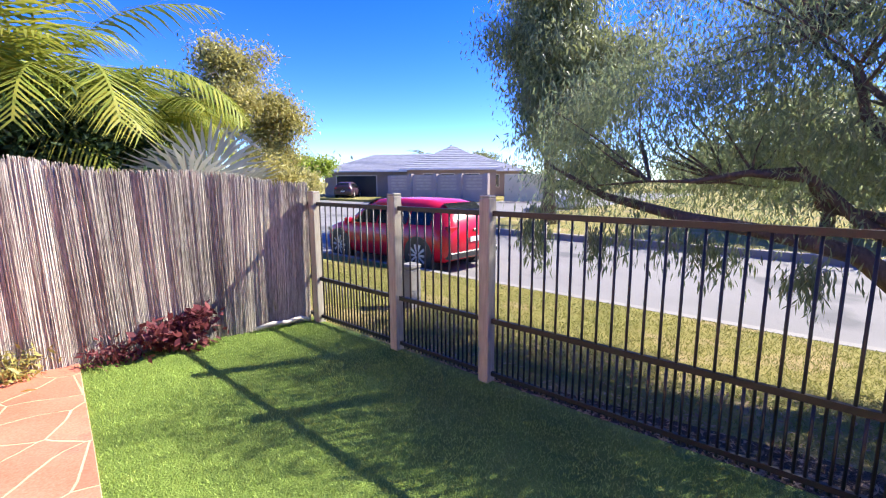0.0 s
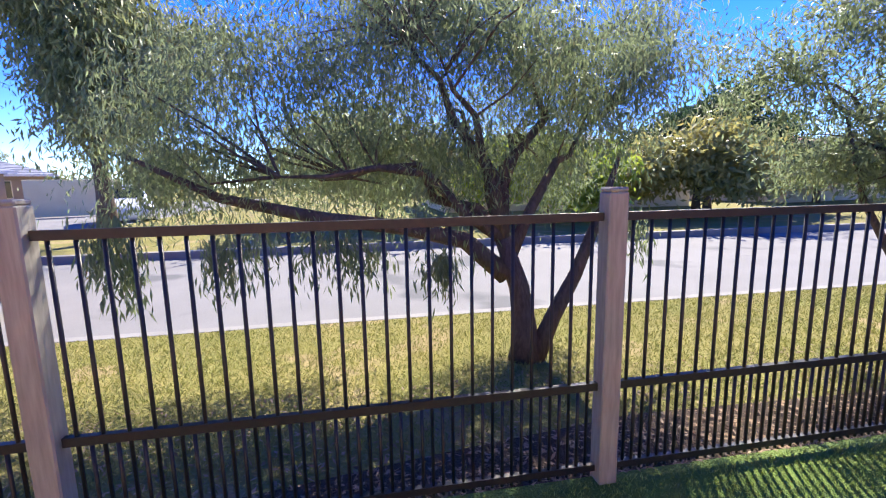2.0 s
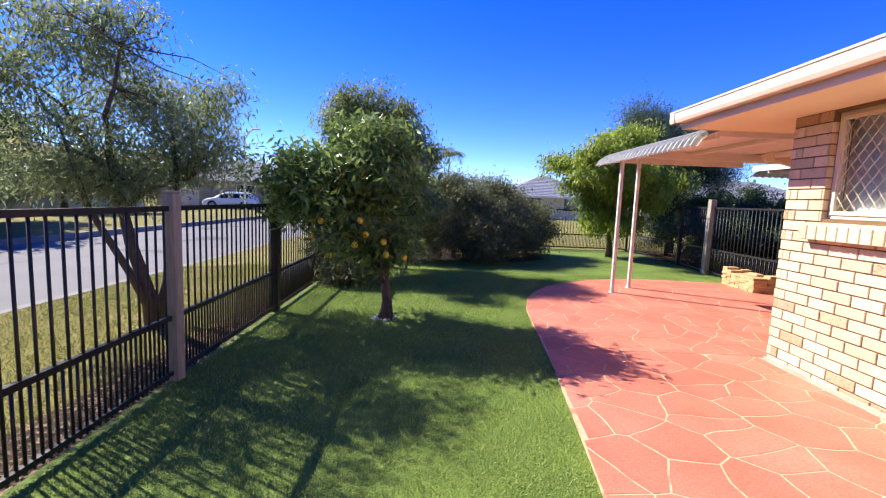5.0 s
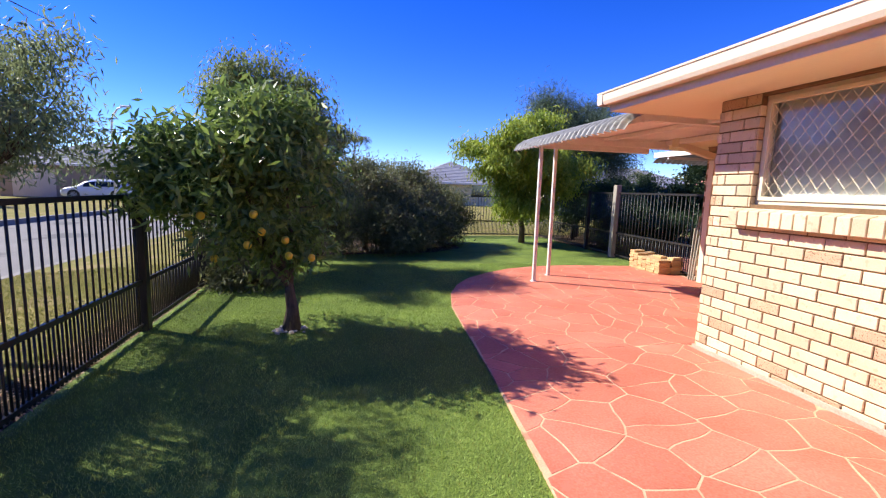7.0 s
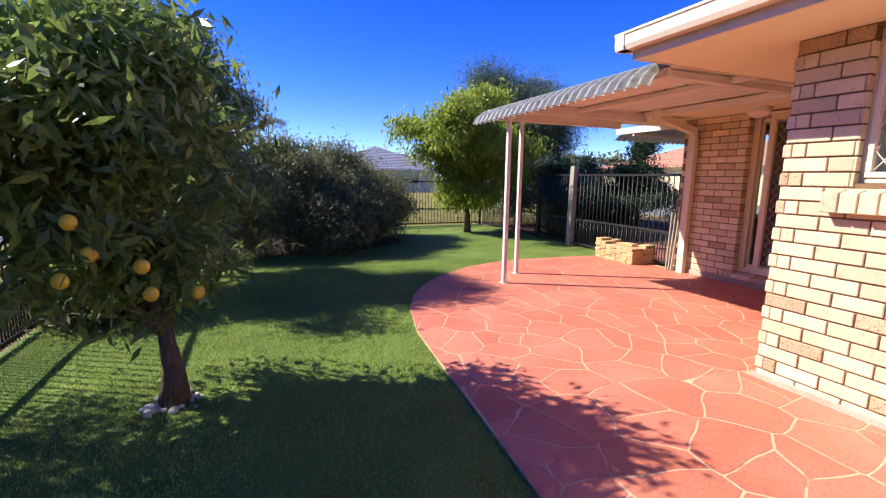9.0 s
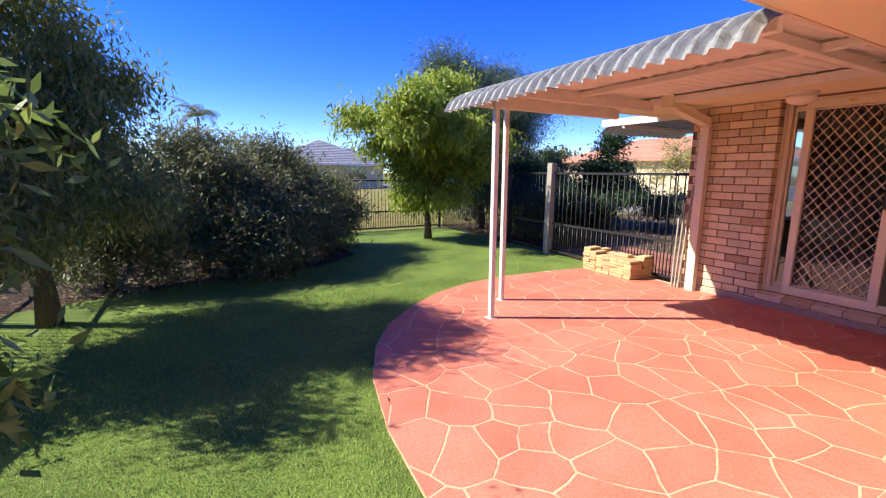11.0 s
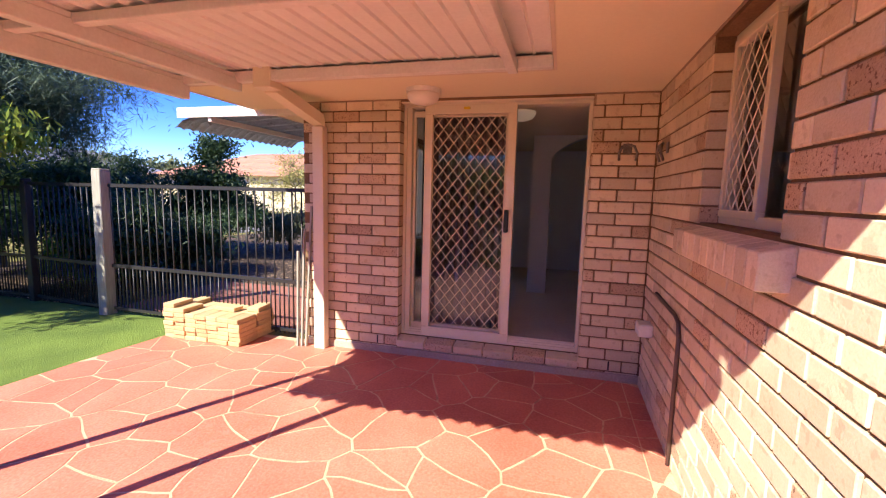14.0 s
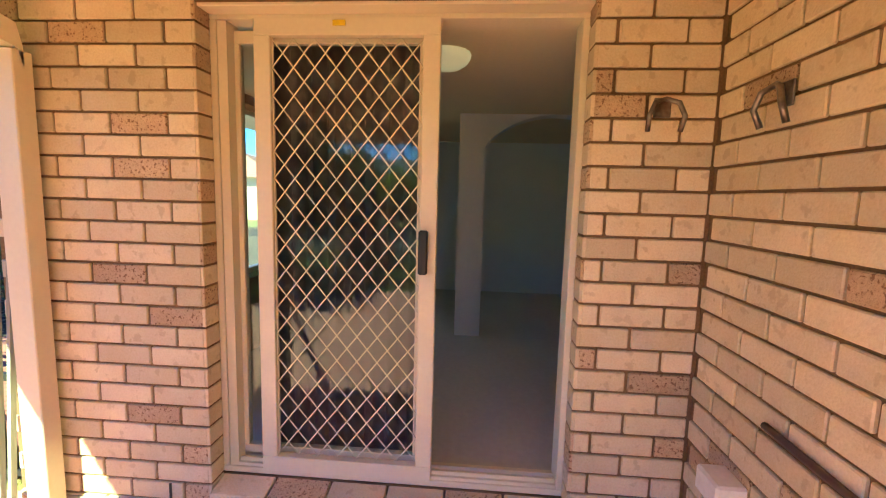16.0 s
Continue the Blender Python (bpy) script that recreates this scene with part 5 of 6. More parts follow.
tube(bm, [(-1.45, -2.55, 0.03), (-1.6, -2.5, 0.06), (-1.72, -2.46, 0.05), (-1.86, -2.44, 0.07), (-1.95, -2.42, 0.03)], 0.022, 8)
tagged(part("garden_hose", bm, STONE, None, smooth=True), "short pale hose lying at the fence", "hose")
# service pillar on the verge
pil = thing("service_pillar", (-3.2, -2.2, -0.1), "short grey-green service pillar on the verge", "pillar")
part("body", boxes((-0.09, 0.09, -0.09, 0.09, -0.05, 0.5), bevel=0.015), KERB, pil)
part("lid", boxes((-0.1, 0.1, -0.1, 0.1, 0.5, 0.56), bevel=0.02), KERB, pil)


# ---- cars ----
def car(name, label, at, turn, paint, L=4.35, W=1.8, Hc=1.52):
    """A small hatchback: shell lofted from cross-sections, glass, wheels, lamps, bumpers. Its front points along +y."""
    t = thing(name, at, label, "car")
    t.rotation_euler = (0, 0, radians(turn))
    # stations: y, half width, sill z, belt z, roof z, roof half width
    st = [(-0.50, 0.76, 0.42, 0.72, 0.80, 0.60), (-0.485, 0.84, 0.30, 0.86, 1.02, 0.62), (-0.45, 0.88, 0.24, 0.95, 1.25, 0.58), (-0.40, 0.895, 0.22, 0.98, 1.42, 0.57), (-0.30, 0.90, 0.20, 0.97, 1.50, 0.59), (-0.12, 0.90, 0.19, 0.95, 1.52, 0.60), (0.05, 0.90, 0.19, 0.93, 1.50, 0.60),
          (0.14, 0.90, 0.19, 0.92, 1.38, 0.60), (0.24, 0.895, 0.19, 0.91, 1.10, 0.64), (0.29, 0.89, 0.20, 0.90, 0.97, 0.66), (0.38, 0.87, 0.20, 0.84, 0.90, 0.62), (0.45, 0.82, 0.22, 0.74, 0.80, 0.56), (0.49, 0.72, 0.28, 0.62, 0.66, 0.5), (0.50, 0.60, 0.34, 0.55, 0.58, 0.42)]
    bm = bmesh.new()
    rings = []
    k = Hc / 1.52
    for y, hw, zs, zb, zr, rw in st:
        hw *= W / 1.8
        rw *= W / 1.8
        half = [(0.0, zs), (hw * 0.86, zs), (hw * 0.97, zs + 0.10), (hw, zs + (zb - zs) * 0.55), (hw * 0.985, zb - 0.06), (hw * 0.95, zb), (rw + (hw * 0.95 - rw) * 0.25, zb + (zr - zb) * 0.75), (rw * 0.92, zr - 0.012), (rw * 0.6, zr), (0.0, zr + 0.012)]
        full = [(x, z) for x, z in half] + [(-x, z) for x, z in half[-2:0:-1]]
        rings.append([bm.verts.new((x, y * L, z * k)) for x, z in full])
    m = len(rings[0])
    for r0, r1 in zip(rings, rings[1:]):
        for i in range(m):
            bm.faces.new((r0[i], r1[i], r1[(i + 1) % m], r0[(i + 1) % m]))
    bm.faces.new(rings[0][::-1]); bm.faces.new(rings[-1])
    bmesh.ops.recalc_face_normals(bm, faces=bm.faces)
    part("body", bm, paint, t, smooth=True)
    # side windows, windscreen and rear window, 6 mm proud of the shell
    def ring_at(y):
        y /= L
        for a_, b_ in zip(st, st[1:]):
            if a_[0] <= y <= b_[0]:
                f = (y - a_[0]) / (b_[0] - a_[0])
                return [u + (v - u) * f for u, v in zip(a_, b_)]
    for s in (-1, 1):
        for ya, yb in ((-1.55, -0.95), (-0.90, -0.02), (0.03, 0.85)):
            b = bmesh.new()
            prev = None
            for j in range(7):
                y = ya + (yb - ya) * j / 6
                _, hw, zs, zb, zr, rw = ring_at(y)
                hw, rw = hw * W / 1.8, rw * W / 1.8
                lo = Vector((s * (hw * 0.95 + 0.008), y, (zb + 0.02) * k))
                f = 0.70
                zt = zb + (zr - zb) * f
                hi_ = Vector((s * (rw + (hw * 0.95 - rw) * (1 - f) * 1.0 + 0.012), y, max(zt, zb + 0.03) * k))
                cur = [b.verts.new(lo), b.verts.new(hi_)]
                if prev:
                    b.faces.new((prev[0], cur[0], cur[1], prev[1]))
                prev = cur
            bmesh.ops.solidify(b, geom=b.faces[:], thickness=0.006)
            part("side_window", b, CARGLASS, t)
    for name_, ya, yb in (("rear_window", -0.452, -0.395), ("windscreen", 0.08, 0.27)):
        b = bmesh.new()
        prev = None
        for j in range(5):
            y = (ya + (yb - ya) * j / 4) * L
            _, hw, zs, zb, zr, rw = ring_at(y)
            off = -0.012 if ya < 0 else 0.012
            cur = [b.verts.new((x * rw * W / 1.8 * 0.93, y + off, (zr + 0.016) * k)) for x in (-1, -0.5, 0, 0.5, 1)]
            if prev:
                for i in range(4):
                    b.faces.new((prev[i], prev[i + 1], cur[i + 1], cur[i]))
            prev = cur
        bmesh.ops.solidify(b, geom=b.faces[:], thickness=0.006)
        part(name_, b, CARGLASS, t)
    for s in (-1, 1):
        b = bmesh.new()
        box(b, s * 0.62 - 0.13, s * 0.62 + 0.13, -L * 0.487 - 0.015, -L * 0.455, 0.80 * k, 0.99 * k, bevel=0.02)
        part("tail_lamp", b, TAIL, t)
        b = bmesh.new()
        box(b, s * 0.58 - 0.14, s * 0.58 + 0.14, L * 0.46, L * 0.487, 0.62 * k, 0.74 * k, bevel=0.02)
        part("headlight", b, CHROME, t)
        part("mirror", boxes((s * 1.0 - 0.09, s * 1.0 + 0.09, 0.72, 0.82, 0.93 * k, 1.06 * k), bevel=0.025), paint, t)
    part("bumper", boxes((-0.78, 0.78, -L * 0.5 - 0.02, -L * 0.46, 0.30, 0.44), bevel=0.03), DARK, t)
    part("number_plate", boxes((-0.19, 0.19, -L * 0.5 - 0.028, -L * 0.5 - 0.005, 0.60, 0.70), bevel=0.004), PLATE, t)
    part("badge", boxes((-0.06, 0.06, -L * 0.5 - 0.012, -L * 0.49, 0.80, 0.85), bevel=0.01), CHROME, t)
    R = 0.325
    for sx in (-1, 1):
        for y in (-1.25, 1.33):
            b = bmesh.new()
            tube(b, [(sx * W / 2 - sx * 0.24, y, R), (sx * W / 2 + sx * 0.005, y, R)], R + 0.055, 28)
            part("wheel_arch", b, DARK, t)
            b = bmesh.new()
            prof_ = [(0.0, R * 0.72), (0.02, R * 0.93), (0.06, R), (0.17, R), (0.2, R * 0.9)]
            cols_ = []
            for i in range(28):
                a = 2 * math.pi * i / 28
                cols_.append([b.verts.new((sx * (W / 2 + 0.012 - d), y + math.cos(a) * r, R + math.sin(a) * r)) for d, r in prof_])
            for i in range(28):
                for j in range(len(prof_) - 1):
                    b.faces.new((cols_[i][j], cols_[(i + 1) % 28][j], cols_[(i + 1) % 28][j + 1], cols_[i][j + 1]))
            bmesh.ops.recalc_face_normals(b, faces=b.faces)
            wh = part("wheel", b, TYRE, t, smooth=True)
            b = bmesh.new()
            for i in range(10):
                a = 2 * math.pi * i / 10
                wv = 0.028
                d1, d2 = Vector((0, math.cos(a), math.sin(a))), Vector((0, -math.sin(a), math.cos(a)))
                c0, c1 = Vector((sx * (W / 2 + 0.014), y, R)), Vector((sx * (W / 2 + 0.008), y, R))
                b.faces.new([b.verts.new(p) for p in (c0 + d1 * 0.03 - d2 * wv * 0.6, c0 + d1 * 0.03 + d2 * wv * 0.6, c1 + d1 * R * 0.74 + d2 * wv, c1 + d1 * R * 0.74 - d2 * wv)])
            bmesh.ops.solidify(b, geom=b.faces[:], thickness=0.02)
            part("rim", b, RIM, wh)
            b = bmesh.new()
            tube(b, [(sx * (W / 2 - 0.06), y, R), (sx * (W / 2 - 0.05), y, R)], R * 0.64, 24)
            part("brake_disc", b, DARK, wh)
    return t


car("red_car", "red hatchback parked along the kerb", (-6.62, -5.85, -0.37), 180, RED, 4.08, 1.72, 1.43)
car("dark_car", "dark car parked in the open carport", (-26.5, -34.5, -0.2), 130, DARKCAR)
car("white_car", "white utility car parked across the street", (-24.5, -10.6, -0.37), -60, WHITECAR, 5.0, 1.95, 1.85)
car("silver_car", "pale car in the far driveway", (-18.6, 40.5, -0.2), 100, WHITECAR, 4.4, 1.8, 1.5)


# ---- houses across the street ----
def hip_roof(bm, x0, x1, y0, y1, z, pitch, o=0.5):
    x0, x1, y0, y1 = x0 - o, x1 + o, y0 - o, y1 + o
    w, d = x1 - x0, y1 - y0
    h = min(w, d) / 2 * math.tan(radians(pitch))
    if w > d:
        top = [(x0 + d / 2, (y0 + y1) / 2), (x1 - d / 2, (y0 + y1) / 2)]
    else:
        top = [((x0 + x1) / 2, y0 + w / 2), ((x0 + x1) / 2, y1 - w / 2)]
    b = [bm.verts.new(p) for p in ((x0, y0, z), (x1, y0, z), (x1, y1, z), (x0, y1, z))]
    t = [bm.verts.new((*p, z + h)) for p in top]
    fs = [(b[3], b[0], t[0]), (b[1], b[2], t[1]), (b[0], b[1], t[1], t[0]), (b[2], b[3], t[0], t[1])] if w > d else [(b[0], b[1], t[0]), (b[2], b[3], t[1]), (b[1], b[2], t[1], t[0]), (b[3], b[0], t[0], t[1])]
    for f in fs:
        bm.faces.new(f)
    bm.faces.new(b[::-1])


def tile_rows(bm, x0, x1, y0, y1, z, pitch, o=0.5, step=0.34):
    """Raised courses that follow the four slopes of a hip roof."""
    x0, x1, y0, y1 = x0 - o, x1 + o, y0 - o, y1 + o
    tn = math.tan(radians(pitch))
    n = int(min(x1 - x0, y1 - y0) / 2 / step)
    for i in range(n):
        for d, lift in ((i * step, 0.05),):
            a = [(x0 + d, y0 + d), (x1 - d, y0 + d), (x1 - d, y1 - d), (x0 + d, y1 - d)]
            e = d + step
            b = [(x0 + e, y0 + e), (x1 - e, y0 + e), (x1 - e, y1 - e), (x0 + e, y1 - e)]
            if b[0][0] > b[1][0] or b[0][1] > b[3][1]:
                break
            va = [bm.verts.new((*p, z + d * tn + lift)) for p in a]
            vb = [bm.verts.new((*p, z + e * tn + 0.012)) for p in b]
            vc = [bm.verts.new((*p, z + d * tn)) for p in a]
            for k in range(4):
                j = (k + 1) % 4
                bm.faces.new((va[k], va[j], vb[j], vb[k]))
                bm.faces.new((vc[k], vc[j], va[j], va[k]))


def house(name, label, at, w, d, h, turn, roof_mat, wall_mat, wins, pitch=21):
    t = thing(name, at, label, "house")
    t.rotation_euler = (0, 0, radians(turn))
    part("wall", boxes((-w / 2, w / 2, -d / 2, d / 2, -0.1, h)), wall_mat, t)
    bm = bmesh.new()
    hip_roof(bm, -w / 2, w / 2, -d / 2, d / 2, h, pitch)
    rf = part("roof", bm, roof_mat, t)
    bm = bmesh.new()
    tile_rows(bm, -w / 2, w / 2, -d / 2, d / 2, h, pitch)
    tagged(part("roof_tiling", bm, roof_mat, rf), kind="stuff")
    for s in (-1, 1):
        part("gutter", boxes((-w / 2 - 0.6, w / 2 + 0.6, s * (d / 2 + 0.55) - 0.05, s * (d / 2 + 0.55) + 0.05, h - 0.12, h + 0.03)), WHITE, t)
    for x0, x1, z0_, z1_, kind in wins:
        o = part(kind, boxes((x0, x1, -d / 2 - 0.04, -d / 2 + 0.02, z0_, z1_)), CREAM if kind == "window" else FASCIA, t)
        if kind == "window":
            part("pane", boxes((x0 + 0.06, x1 - 0.06, -d / 2 - 0.05, -d / 2 - 0.03, z0_ + 0.06, z1_ - 0.06)), CARGLASS, o)
        elif kind == "carport_opening":
            # dark sheet on the wall stands for the shade within the carport
            part("shade", boxes((x0 + 0.1, x1 - 0.1, -d / 2 - 0.05, -d / 2 - 0.03, z0_, z1_ - 0.1)), DARK, o)
    return t


h1 = house("opposite_house", "low house opposite with a grey tiled hip roof", (-36, -33, -0.2), 20, 9, 2.6, 128, ROOF_GREY, FARWALL,
           [(-8.8, -4.5, 0, 2.2, "carport_opening"), (0.2, 1.6, 0.9, 2.2, "window"), (2.0, 3.4, 0.9, 2.2, "window"), (4.2, 5.6, 0.9, 2.2, "window"), (6.6, 8.0, 0.9, 2.2, "window")])
g = house("front_wing", "low grey-roofed wing of the house opposite", (-31.4, -25.1, -0.2), 7.5, 7.5, 2.6, 128, ROOF_GREY, FARWALL, [(-2.4, -1.3, 0.7, 2.2, "window"), (-0.9, 0.3, 0.7, 2.2, "window"), (1.0, 2.4, 0.7, 2.2, "window")], 27)
bw = thing("boundary_wall", (-26, -22.5, -0.2), "taupe panelled boundary wall before the house opposite", "wall")
for i, (n0, n1) in enumerate(((0, 1.9), (2.05, 3.95), (4.1, 6.0), (6.15, 8.05))):
    p0, p1 = Vector((-24.2, -26.0, 0)), Vector((-28.3, -19.0, 0))
    dd = (p1 - p0).normalized()
    q0, q1 = p0 + dd * n0, p0 + dd * n1
    nn = Vector((-dd.y, dd.x, 0)) * 0.09
    bm = bmesh.new()
    poly_prism(bm, [tuple((p + Vector((26, 22.5, 0)))[:2]) for p in (q0 - nn, q1 - nn, q1 + nn, q0 + nn)], -0.1, 2.05)
    part("panel", bm, GREYWALL, bw)
    for z in (0.85, 1.1, 1.35, 1.6, 1.85):
        bm = bmesh.new()
        a0, a1 = q0 + dd * 0.3, q1 - dd * 0.3
        poly_prism(bm, [tuple((p + Vector((26, 22.5, 0)))[:2]) for p in (a0 - nn * 1.2, a1 - nn * 1.2, a1 + nn * 1.2, a0 + nn * 1.2)], z, z + 0.17)
        part("slat", bm, CONCRETE, bw)
    bm = bmesh.new()
    p2 = q1 + dd * 0.075
    box(bm, p2.x + 26 - 0.16, p2.x + 26 + 0.16, p2.y + 22.5 - 0.16, p2.y + 22.5 + 0.16, -0.1, 2.15)
    part("pier", bm, GREYWALL, bw)
cw = thing("side_wall", (-31, -16.5, -0.2), "plain cream side wall of the house opposite", "wall")
part("panel", boxes((-0.1, 0.1, -2.2, 2.2, -0.1, 2.1), bevel=0.02), CREAMWALL, cw)
cw.rotation_euler = (0, 0, radians(30))
house("street_house", "low house with a grey tiled roof down the street", (-20.5, 48, -0.2), 13, 10, 2.6, 8, ROOF_GREY, FARWALL, [(-5.5, -2.8, 0, 2.2, "garage_door"), (0.5, 2.2, 0.9, 2.2, "window"), (3.2, 5.0, 0.9, 2.2, "window")])
house("corner_house", "low house with a dark grey tiled roof behind the hedge", (10.2, 46, -0.2), 9, 9, 2.2, 0, ROOF_GREY, CREAMWALL, [(-3, -1, 0.9, 2.1, "window"), (1, 3, 0.9, 2.1, "window")], 24)
house("orange_house", "low house with an orange tiled roof beyond the gate", (31, 24.5, -0.2), 9, 16, 2.4, 0, ROOF_ORANGE, CREAMWALL, [(-3, -1, 0.9, 2.1, "window"), (1, 3, 0.9, 2.1, "window")], 20)

house("neighbour_house", "low cream house with a grey tiled roof across the street", (-27, 12, -0.2), 14, 9, 2.5, -90, ROOF_GREY, CREAMWALL, [(-5, -3, 0.9, 2.1, "window"), (1, 3, 0.9, 2.1, "window")])
house("neighbour_house", "low cream house with an orange tiled roof across the street", (-28, 31, -0.2), 13, 9, 2.5, -80, ROOF_ORANGE, CREAMWALL, [(-5, -3, 0.9, 2.1, "window"), (1, 3, 0.9, 2.1, "window")])
house("neighbour_house", "low house with a grey tiled roof beyond the back fence", (27, 44, -0.2), 14, 9, 2.5, -20, ROOF_GREY, CREAMWALL, [(-5, -3, 0.9, 2.1, "window"), (1, 3, 0.9, 2.1, "window")])
# far trees all round
woods = thing("far_woods", (0, 0, -0.3), "dull green line of far trees behind the houses", "woods", kind="stuff")
fb = []
rs = random.Random(12)
for k in range(64):
    a, r = k / 64 * 2 * math.pi + rs.uniform(-0.04, 0.04), rs.uniform(72, 100)
    hh = rs.uniform(2.2, 4.2)
    fb.append((r * math.cos(a), r * math.sin(a), hh * 0.8, rs.uniform(4, 7), rs.uniform(4, 7), hh))
crown("foliage", woods, fb, 40000, (1.0, 0.5), LF_HEDGE, 0.2, 0.3, 0.9, 30, (0, 0, -0.3), 6)
# street lamp
lamp = thing("street_lamp", (-12.4, 29, -0.2), "tall grey street lamp with a curved arm", "street lamp")
bm = bmesh.new()
tube(bm, [(0, 0, 0), (0, 0, 4.2), (0.1, -0.1, 4.8), (0.5, -0.4, 5.2), (0.9, -0.7, 5.3)], [0.09, 0.06, 0.05, 0.045, 0.04], 8)
part("pole", bm, RIM, lamp, smooth=True)
bm = boxes((0.8, 1.3, -0.9, -0.7, 5.24, 5.34), bevel=0.03)
part("head", bm, RIM, lamp)

# trees beyond the street
tree("weeping_tree", "tall weeping olive-green tree across the street", "tree", (-14.6, -6.4, -0.2), [(-14.6, -6.4, -0.25), (-14.6, -6.4, 1.2), (-14.5, -6.4, 2.8), (-14.5, -6.4, 4.2)], 0.24,
     [(-14.6, -6.8, 6.2, 2.5, 2.5, 2.0), (-14.6, -6.2, 3.8, 2.3, 2.3, 1.6), (-14.7, -5.2, 5.2, 2.3, 2.3, 1.9), (-14.6, -6.6, 8.0, 1.8, 1.8, 1.3)], 60000, (0.24, 0.055), LF_SUNNY, 61, droop=0.9, strand=1.1, clump=0.42, count=24)
for i, (x, y, h, r, mat, lab) in enumerate(((-17, 8, 3.4, 3.2, LF_LIME, "broad yellow-green tree across the street"), (-16, 14, 3.6, 3.0, LF_YELLOW, "broad olive tree across the street"), (-20, 18, 6.5, 3.6, LF_DARK, "tall dark tree across the street"), (-18, 1.5, 4.6, 3.6, LF_SUNNY, "broad olive tree across the street"), (-22, 27, 4.2, 3.5, LF_HEDGE, "dull green tree down the street"), (-21, -33, 4.0, 2.5, LF_LIME, "sunny green tree by the carport"), (-24, -46, 6.5, 3.5, LF_SUNNY, "distant olive tree behind the roofs"), (-52, -36, 6.0, 3.0, LF_SUNNY, "distant tree behind the roofs"), (-45, -17, 5.0, 3.5, LF_HEDGE, "distant tree behind the roofs"), (-17, -28, 2.2, 1.6, LF_YELLOW, "clipped yellow-green hedge beside the drive"))):
    tree("street_tree", lab, "tree", (x, y, -0.2), [(x, y, -0.25), (x, y, h * 0.2), (x + 0.1, y, h * 0.5)], 0.16,
         [(x, y, h * 0.62, r, r, h * 0.36), (x + r * 0.4, y + r * 0.3, h * 0.42, r * 0.7, r * 0.7, h * 0.28), (x - r * 0.3, y - r * 0.5, h * 0.45, r * 0.7, r * 0.7, h * 0.3)], 16000, (0.34, 0.12), mat, 70 + i, droop=0.4, strand=0.3, clump=0.4, count=18)
palm_at("tall slender palm beyond the hedge", 0.6, 42, 5.6, 1, 16, 2.2, LF_HEDGE, 44, 26, 0.5)
palm_at("far palm behind the roofs", -43, -40, 4.8, 1, 14, 2.4, LF_HEDGE, 45, 20, 0.6)
palm_at("far palm behind the roofs", -52, -40, 4.6, 1, 14, 2.4, LF_YELLOW, 46, 20, 0.6)
# beyond the gate: a conical shrub, low plants and a paved drive
tree("cone_shrub", "dark conical shrub beyond the gate fence", "shrub", (9.4, 12.3, -0.03), [(9.4, 12.3, -0.05), (9.4, 12.3, 0.5), (9.4, 12.3, 1.3)], 0.06,
     [(9.4, 12.3, 0.85, 1.1, 1.1, 0.6), (9.4, 12.3, 1.45, 0.85, 0.85, 0.5), (9.4, 12.3, 2.1, 0.42, 0.42, 0.4)], 20000, (0.1, 0.035), LF_DARK, 81, clump=0.14)
for i, (x, y, h, r, mat) in enumerate(((7.4, 13.0, 1.3, 0.8, LF_HEDGE), (8.0, 16.5, 2.4, 1.6, LF_DARK), (12, 19, 2.6, 2.0, LF_HEDGE), (6.6, 11.9, 0.7, 0.5, LF_LIME), (7.7, 11.4, 0.95, 0.8, LF_DARK), (8.7, 13.9, 1.7, 1.2, LF_DARK), (10.9, 11.6, 1.0, 0.9, LF_HEDGE), (17, 15.5, 3.0, 1.6, LF_YELLOW))):
    tree("garden_shrub", "leafy shrub in the front garden beyond the gate", "shrub", (x, y, -0.03), [(x, y, -0.05), (x, y, h * 0.2), (x, y, h * 0.5)], 0.05, [(x, y, h * 0.55, r, r, h * 0.45)], 6000, (0.12, 0.03), mat, 90 + i, droop=0.3, clump=0.16)
bm = boxes((5.75, 7.4, 7.7, 10.4, -0.06, -0.01))
tagged(part("side_path", bm, RED_TILE, None), "red brick-paved path beyond the gate", "path", kind="structure")
bm = boxes((7.4, 30, 8.0, 15.0, -0.06, -0.02), (5.7, 7.4, 10.4, 15, -0.06, -0.02))
tagged(part("front_garden", bm, MULCH, None), "dark mulched garden beyond the gate", "garden bed", kind="structure")
bm = boxes((14, 24, -60, 7.9, -0.06, -0.025), (14, 22, 15.5, 80, -0.06, -0.025))
tagged(part("cross_street", bm, ASPHALT, None), "pale asphalt street beyond the front garden", "road", kind="structure")

# turf blades near the path
n = 330000
P2 = np.stack([rng.uniform(FX + 0.02, 3.2, n), rng.uniform(-3.0, 9.4, n)], 1)
poly = lawn_pts
c = np.zeros(n, bool)
for i in range(len(poly)):
    (xa, ya), (xb, yb) = poly[i], poly[i - 1]
    if ya != yb:
        c ^= ((ya > P2[:, 1]) != (yb > P2[:, 1])) & (P2[:, 0] < (xb - xa) * (P2[:, 1] - ya) / (yb - ya) + xa)
P2 = P2[c]
m = len(P2)
C = np.concatenate([P2, np.full((m, 1), 0.008)], 1)
A = unit(rng.normal(size=(m, 3)) * np.array([0.5, 0.5, 0]) + np.array([0, 0, 1.0])) * rng.uniform(0.008, 0.016, m)[:, None]
S = unit(np.cross(A, rng.normal(size=(m, 3)))) * 0.0018
ob = new("turf_blades", quads("turf_blades", C, A, S, TURF_BLADE))
tagged(ob, "fine upright blades of the artificial turf", "turf", kind="stuff")

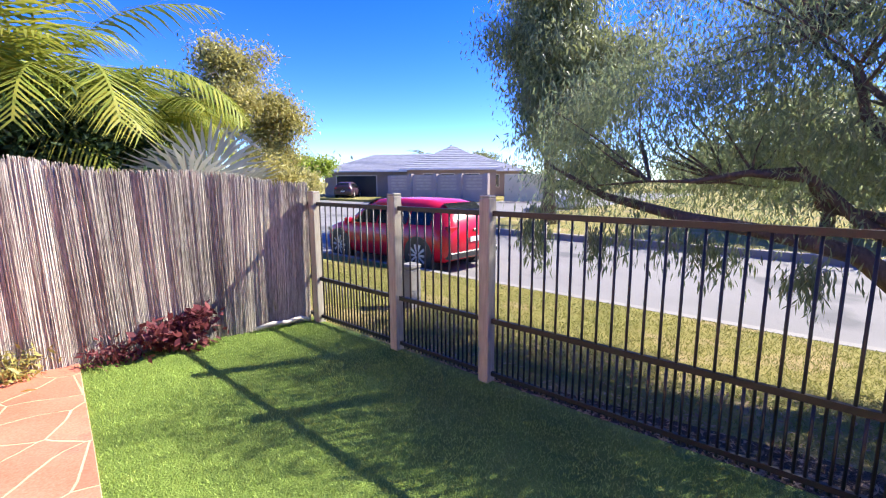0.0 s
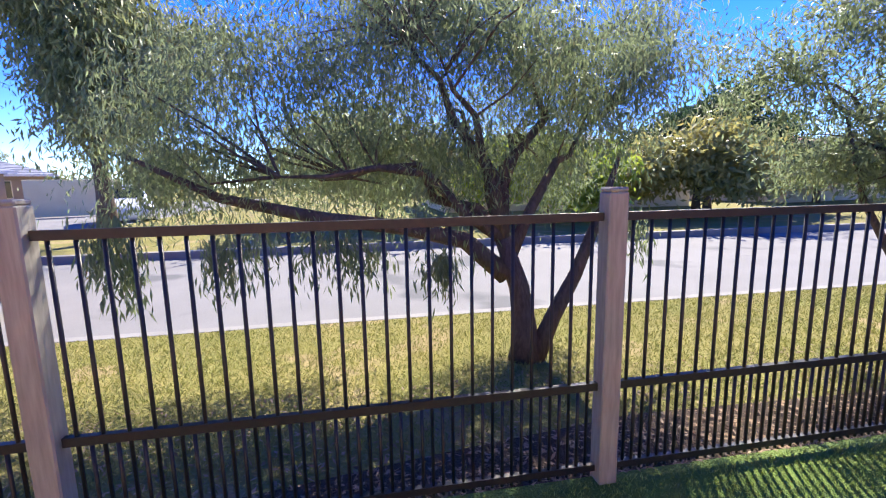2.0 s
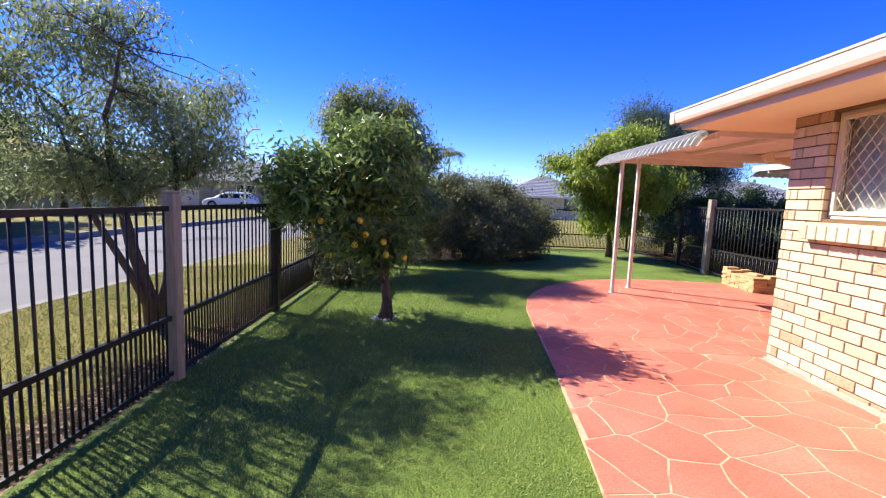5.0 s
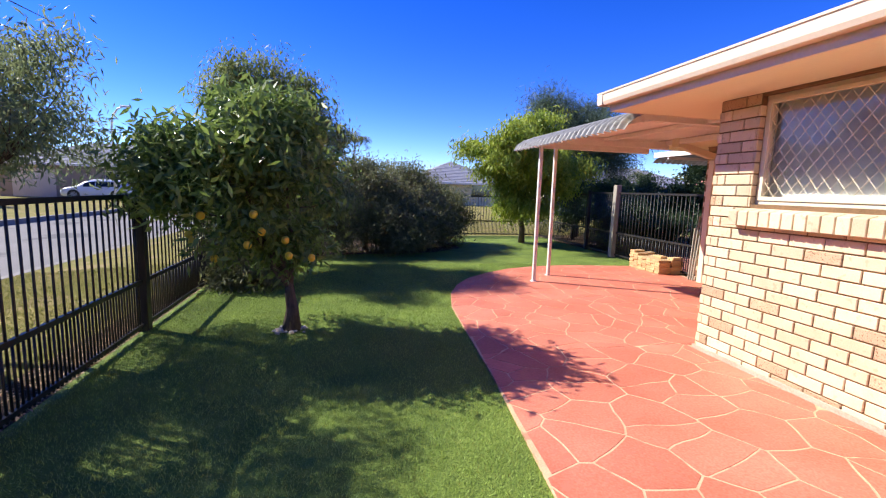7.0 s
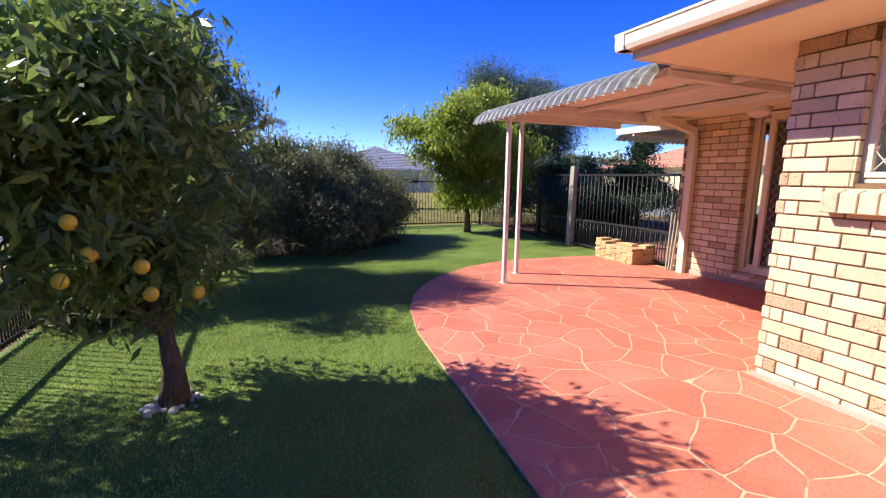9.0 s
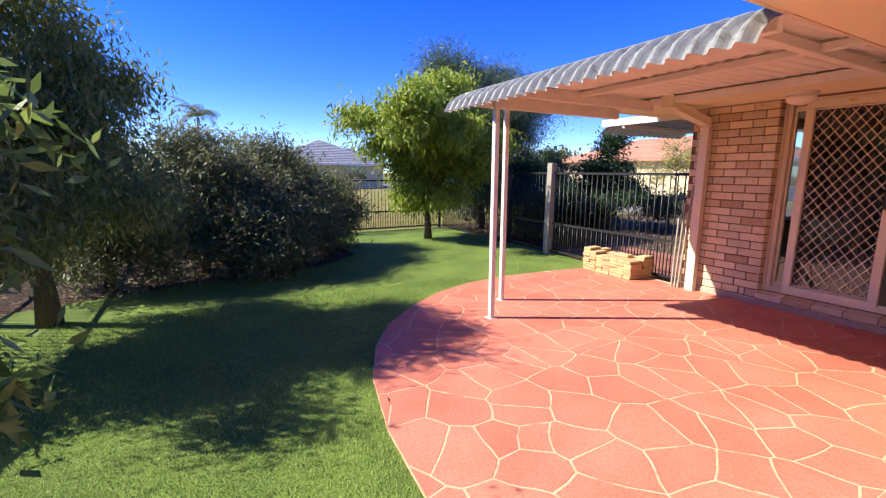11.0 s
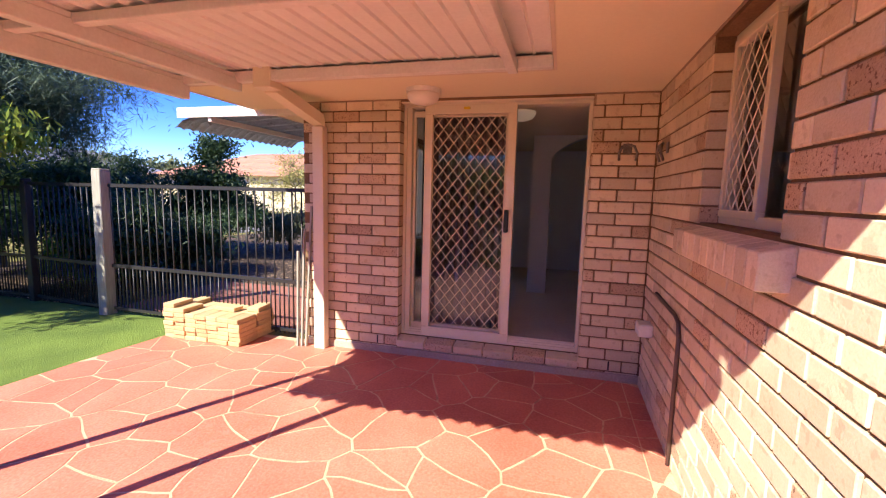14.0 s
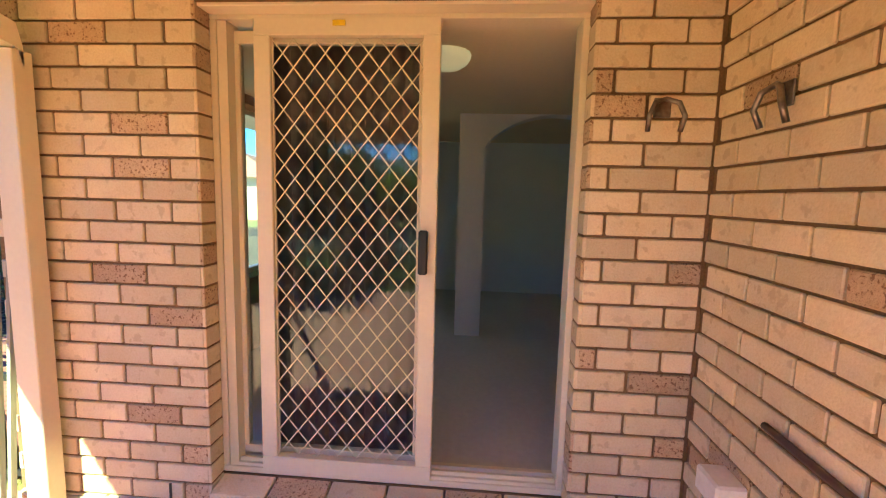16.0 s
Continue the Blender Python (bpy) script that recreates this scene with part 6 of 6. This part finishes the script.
# dry leaves under the street trees and tufts of the verge grass
LITTER = leaf_material("dry fallen leaves", (0.16, 0.10, 0.06), (0.46, 0.33, 0.20), 0.15, 0.8)
TUFT = leaf_material("dull verge blades", (0.13, 0.16, 0.035), (0.36, 0.33, 0.10), 0.3, 0.7)


def verge_z(x):
    return np.interp(-x, [1.9, 2.6, 4.0, 5.45], [-0.04, -0.03, -0.14, -0.24])


m = 5200
X = FX - 0.02 - rng.random(m) ** 1.6 * 1.3
Y = rng.uniform(-1.5, 9.0, m)
C = np.stack([X, Y, np.where(X > FX - 0.38, 0.0, verge_z(X) + 0.012)], 1)
A = unit(rng.normal(size=(m, 3)) * np.array([1, 1, 0.25])) * rng.uniform(0.012, 0.034, m)[:, None]
S = unit(np.cross(A, rng.normal(size=(m, 3)) * 0.35 + np.array([0, 0, 1.0]))) * rng.uniform(0.004, 0.009, m)[:, None]
tagged(new("leaf_litter", quads("leaf_litter", C, A, S, LITTER)), "scattered dry tan leaves along the fence foot", "leaf litter", kind="stuff")
m = 90000
X = rng.uniform(-5.4, FX - 0.12, m)
Y = rng.uniform(-6.0, 10.0, m)
keep = (X < FX - 0.45) | (rng.random(m) < 0.35)
X, Y = X[keep], Y[keep]
m = len(X)
C = np.stack([X, Y, verge_z(X) + 0.012], 1)
A = unit(rng.normal(size=(m, 3)) * np.array([0.7, 0.7, 0]) + np.array([0, 0, 1.0])) * rng.uniform(0.012, 0.034, m)[:, None]
S = unit(np.cross(A, rng.normal(size=(m, 3)))) * 0.0032
tagged(new("verge_tufts", quads("verge_tufts", C, A, S, TUFT)), "short dull yellow-green blades of the verge grass", "grass", kind="stuff")

# ---- bricks of the walls, last ----
def jamb_bricks(wall, axis, a, side, face, out, depth, z0, z1, seed):
    """Brick ends down the side of an opening; side: the way from the jamb into the opening."""
    rs = random.Random(seed)
    c = int(math.ceil(z0 / COURSE - 0.3))
    while (c + 0.9) * COURSE < z1:
        zc = (c + 0.5) * COURSE
        lo, hi = sorted((a - side * 0.012, a + side * 0.005))
        f0, f1 = sorted((face + out * 0.009, face - out * depth))
        b = boxes((f0, f1, lo, hi, zc - BH / 2, zc + BH / 2) if axis == "y" else (lo, hi, f0, f1, zc - BH / 2, zc + BH / 2), bevel=0.003)
        part("brick_end", b, BRICK_DARK if rs.random() < 0.15 else BRICK, wall)
        c += 1


jamb_bricks(wall_door, "y", DR[1], -1, DX, -1, 0.088, 0.1, H, 11)
jamb_bricks(wall_door, "y", DR[0], 1, DX, -1, 0.088, 0.1, H, 12)
jamb_bricks(wall_wing, "y", W1[1], -1, WX, -1, 0.043, W1[2], W1[3], 13)
jamb_bricks(wall_window, "x", W2[1], -1, WY, 1, 0.072, W2[2], W2[3], 14)
jamb_bricks(wall_window, "x", W2[0], 1, WY, 1, 0.072, W2[2], W2[3], 15)
brickwork(wall_wing, "y", WY - 42 * BL, WY - 0.0, WX, -1, 0.0, H, hole=W1, own=(1.9, 6), seed=2, hi=(0.011, -0.042))
brickwork(wall_window, "x", WX, DX, WY, 1, 0.0, H, hole=W2, seed=3, lo=(0.042, -0.011))
brickwork(wall_door, "y", WY + 0.013, DR[0], DX, -1, 0.0, H, seed=4)
brickwork(wall_door, "y", DR[1], EY, DX, -1, 0.0, H, seed=5)
brickwork(wall_door, "y", DR[0], DR[1], DX, -1, 0.0, COURSE, seed=6)
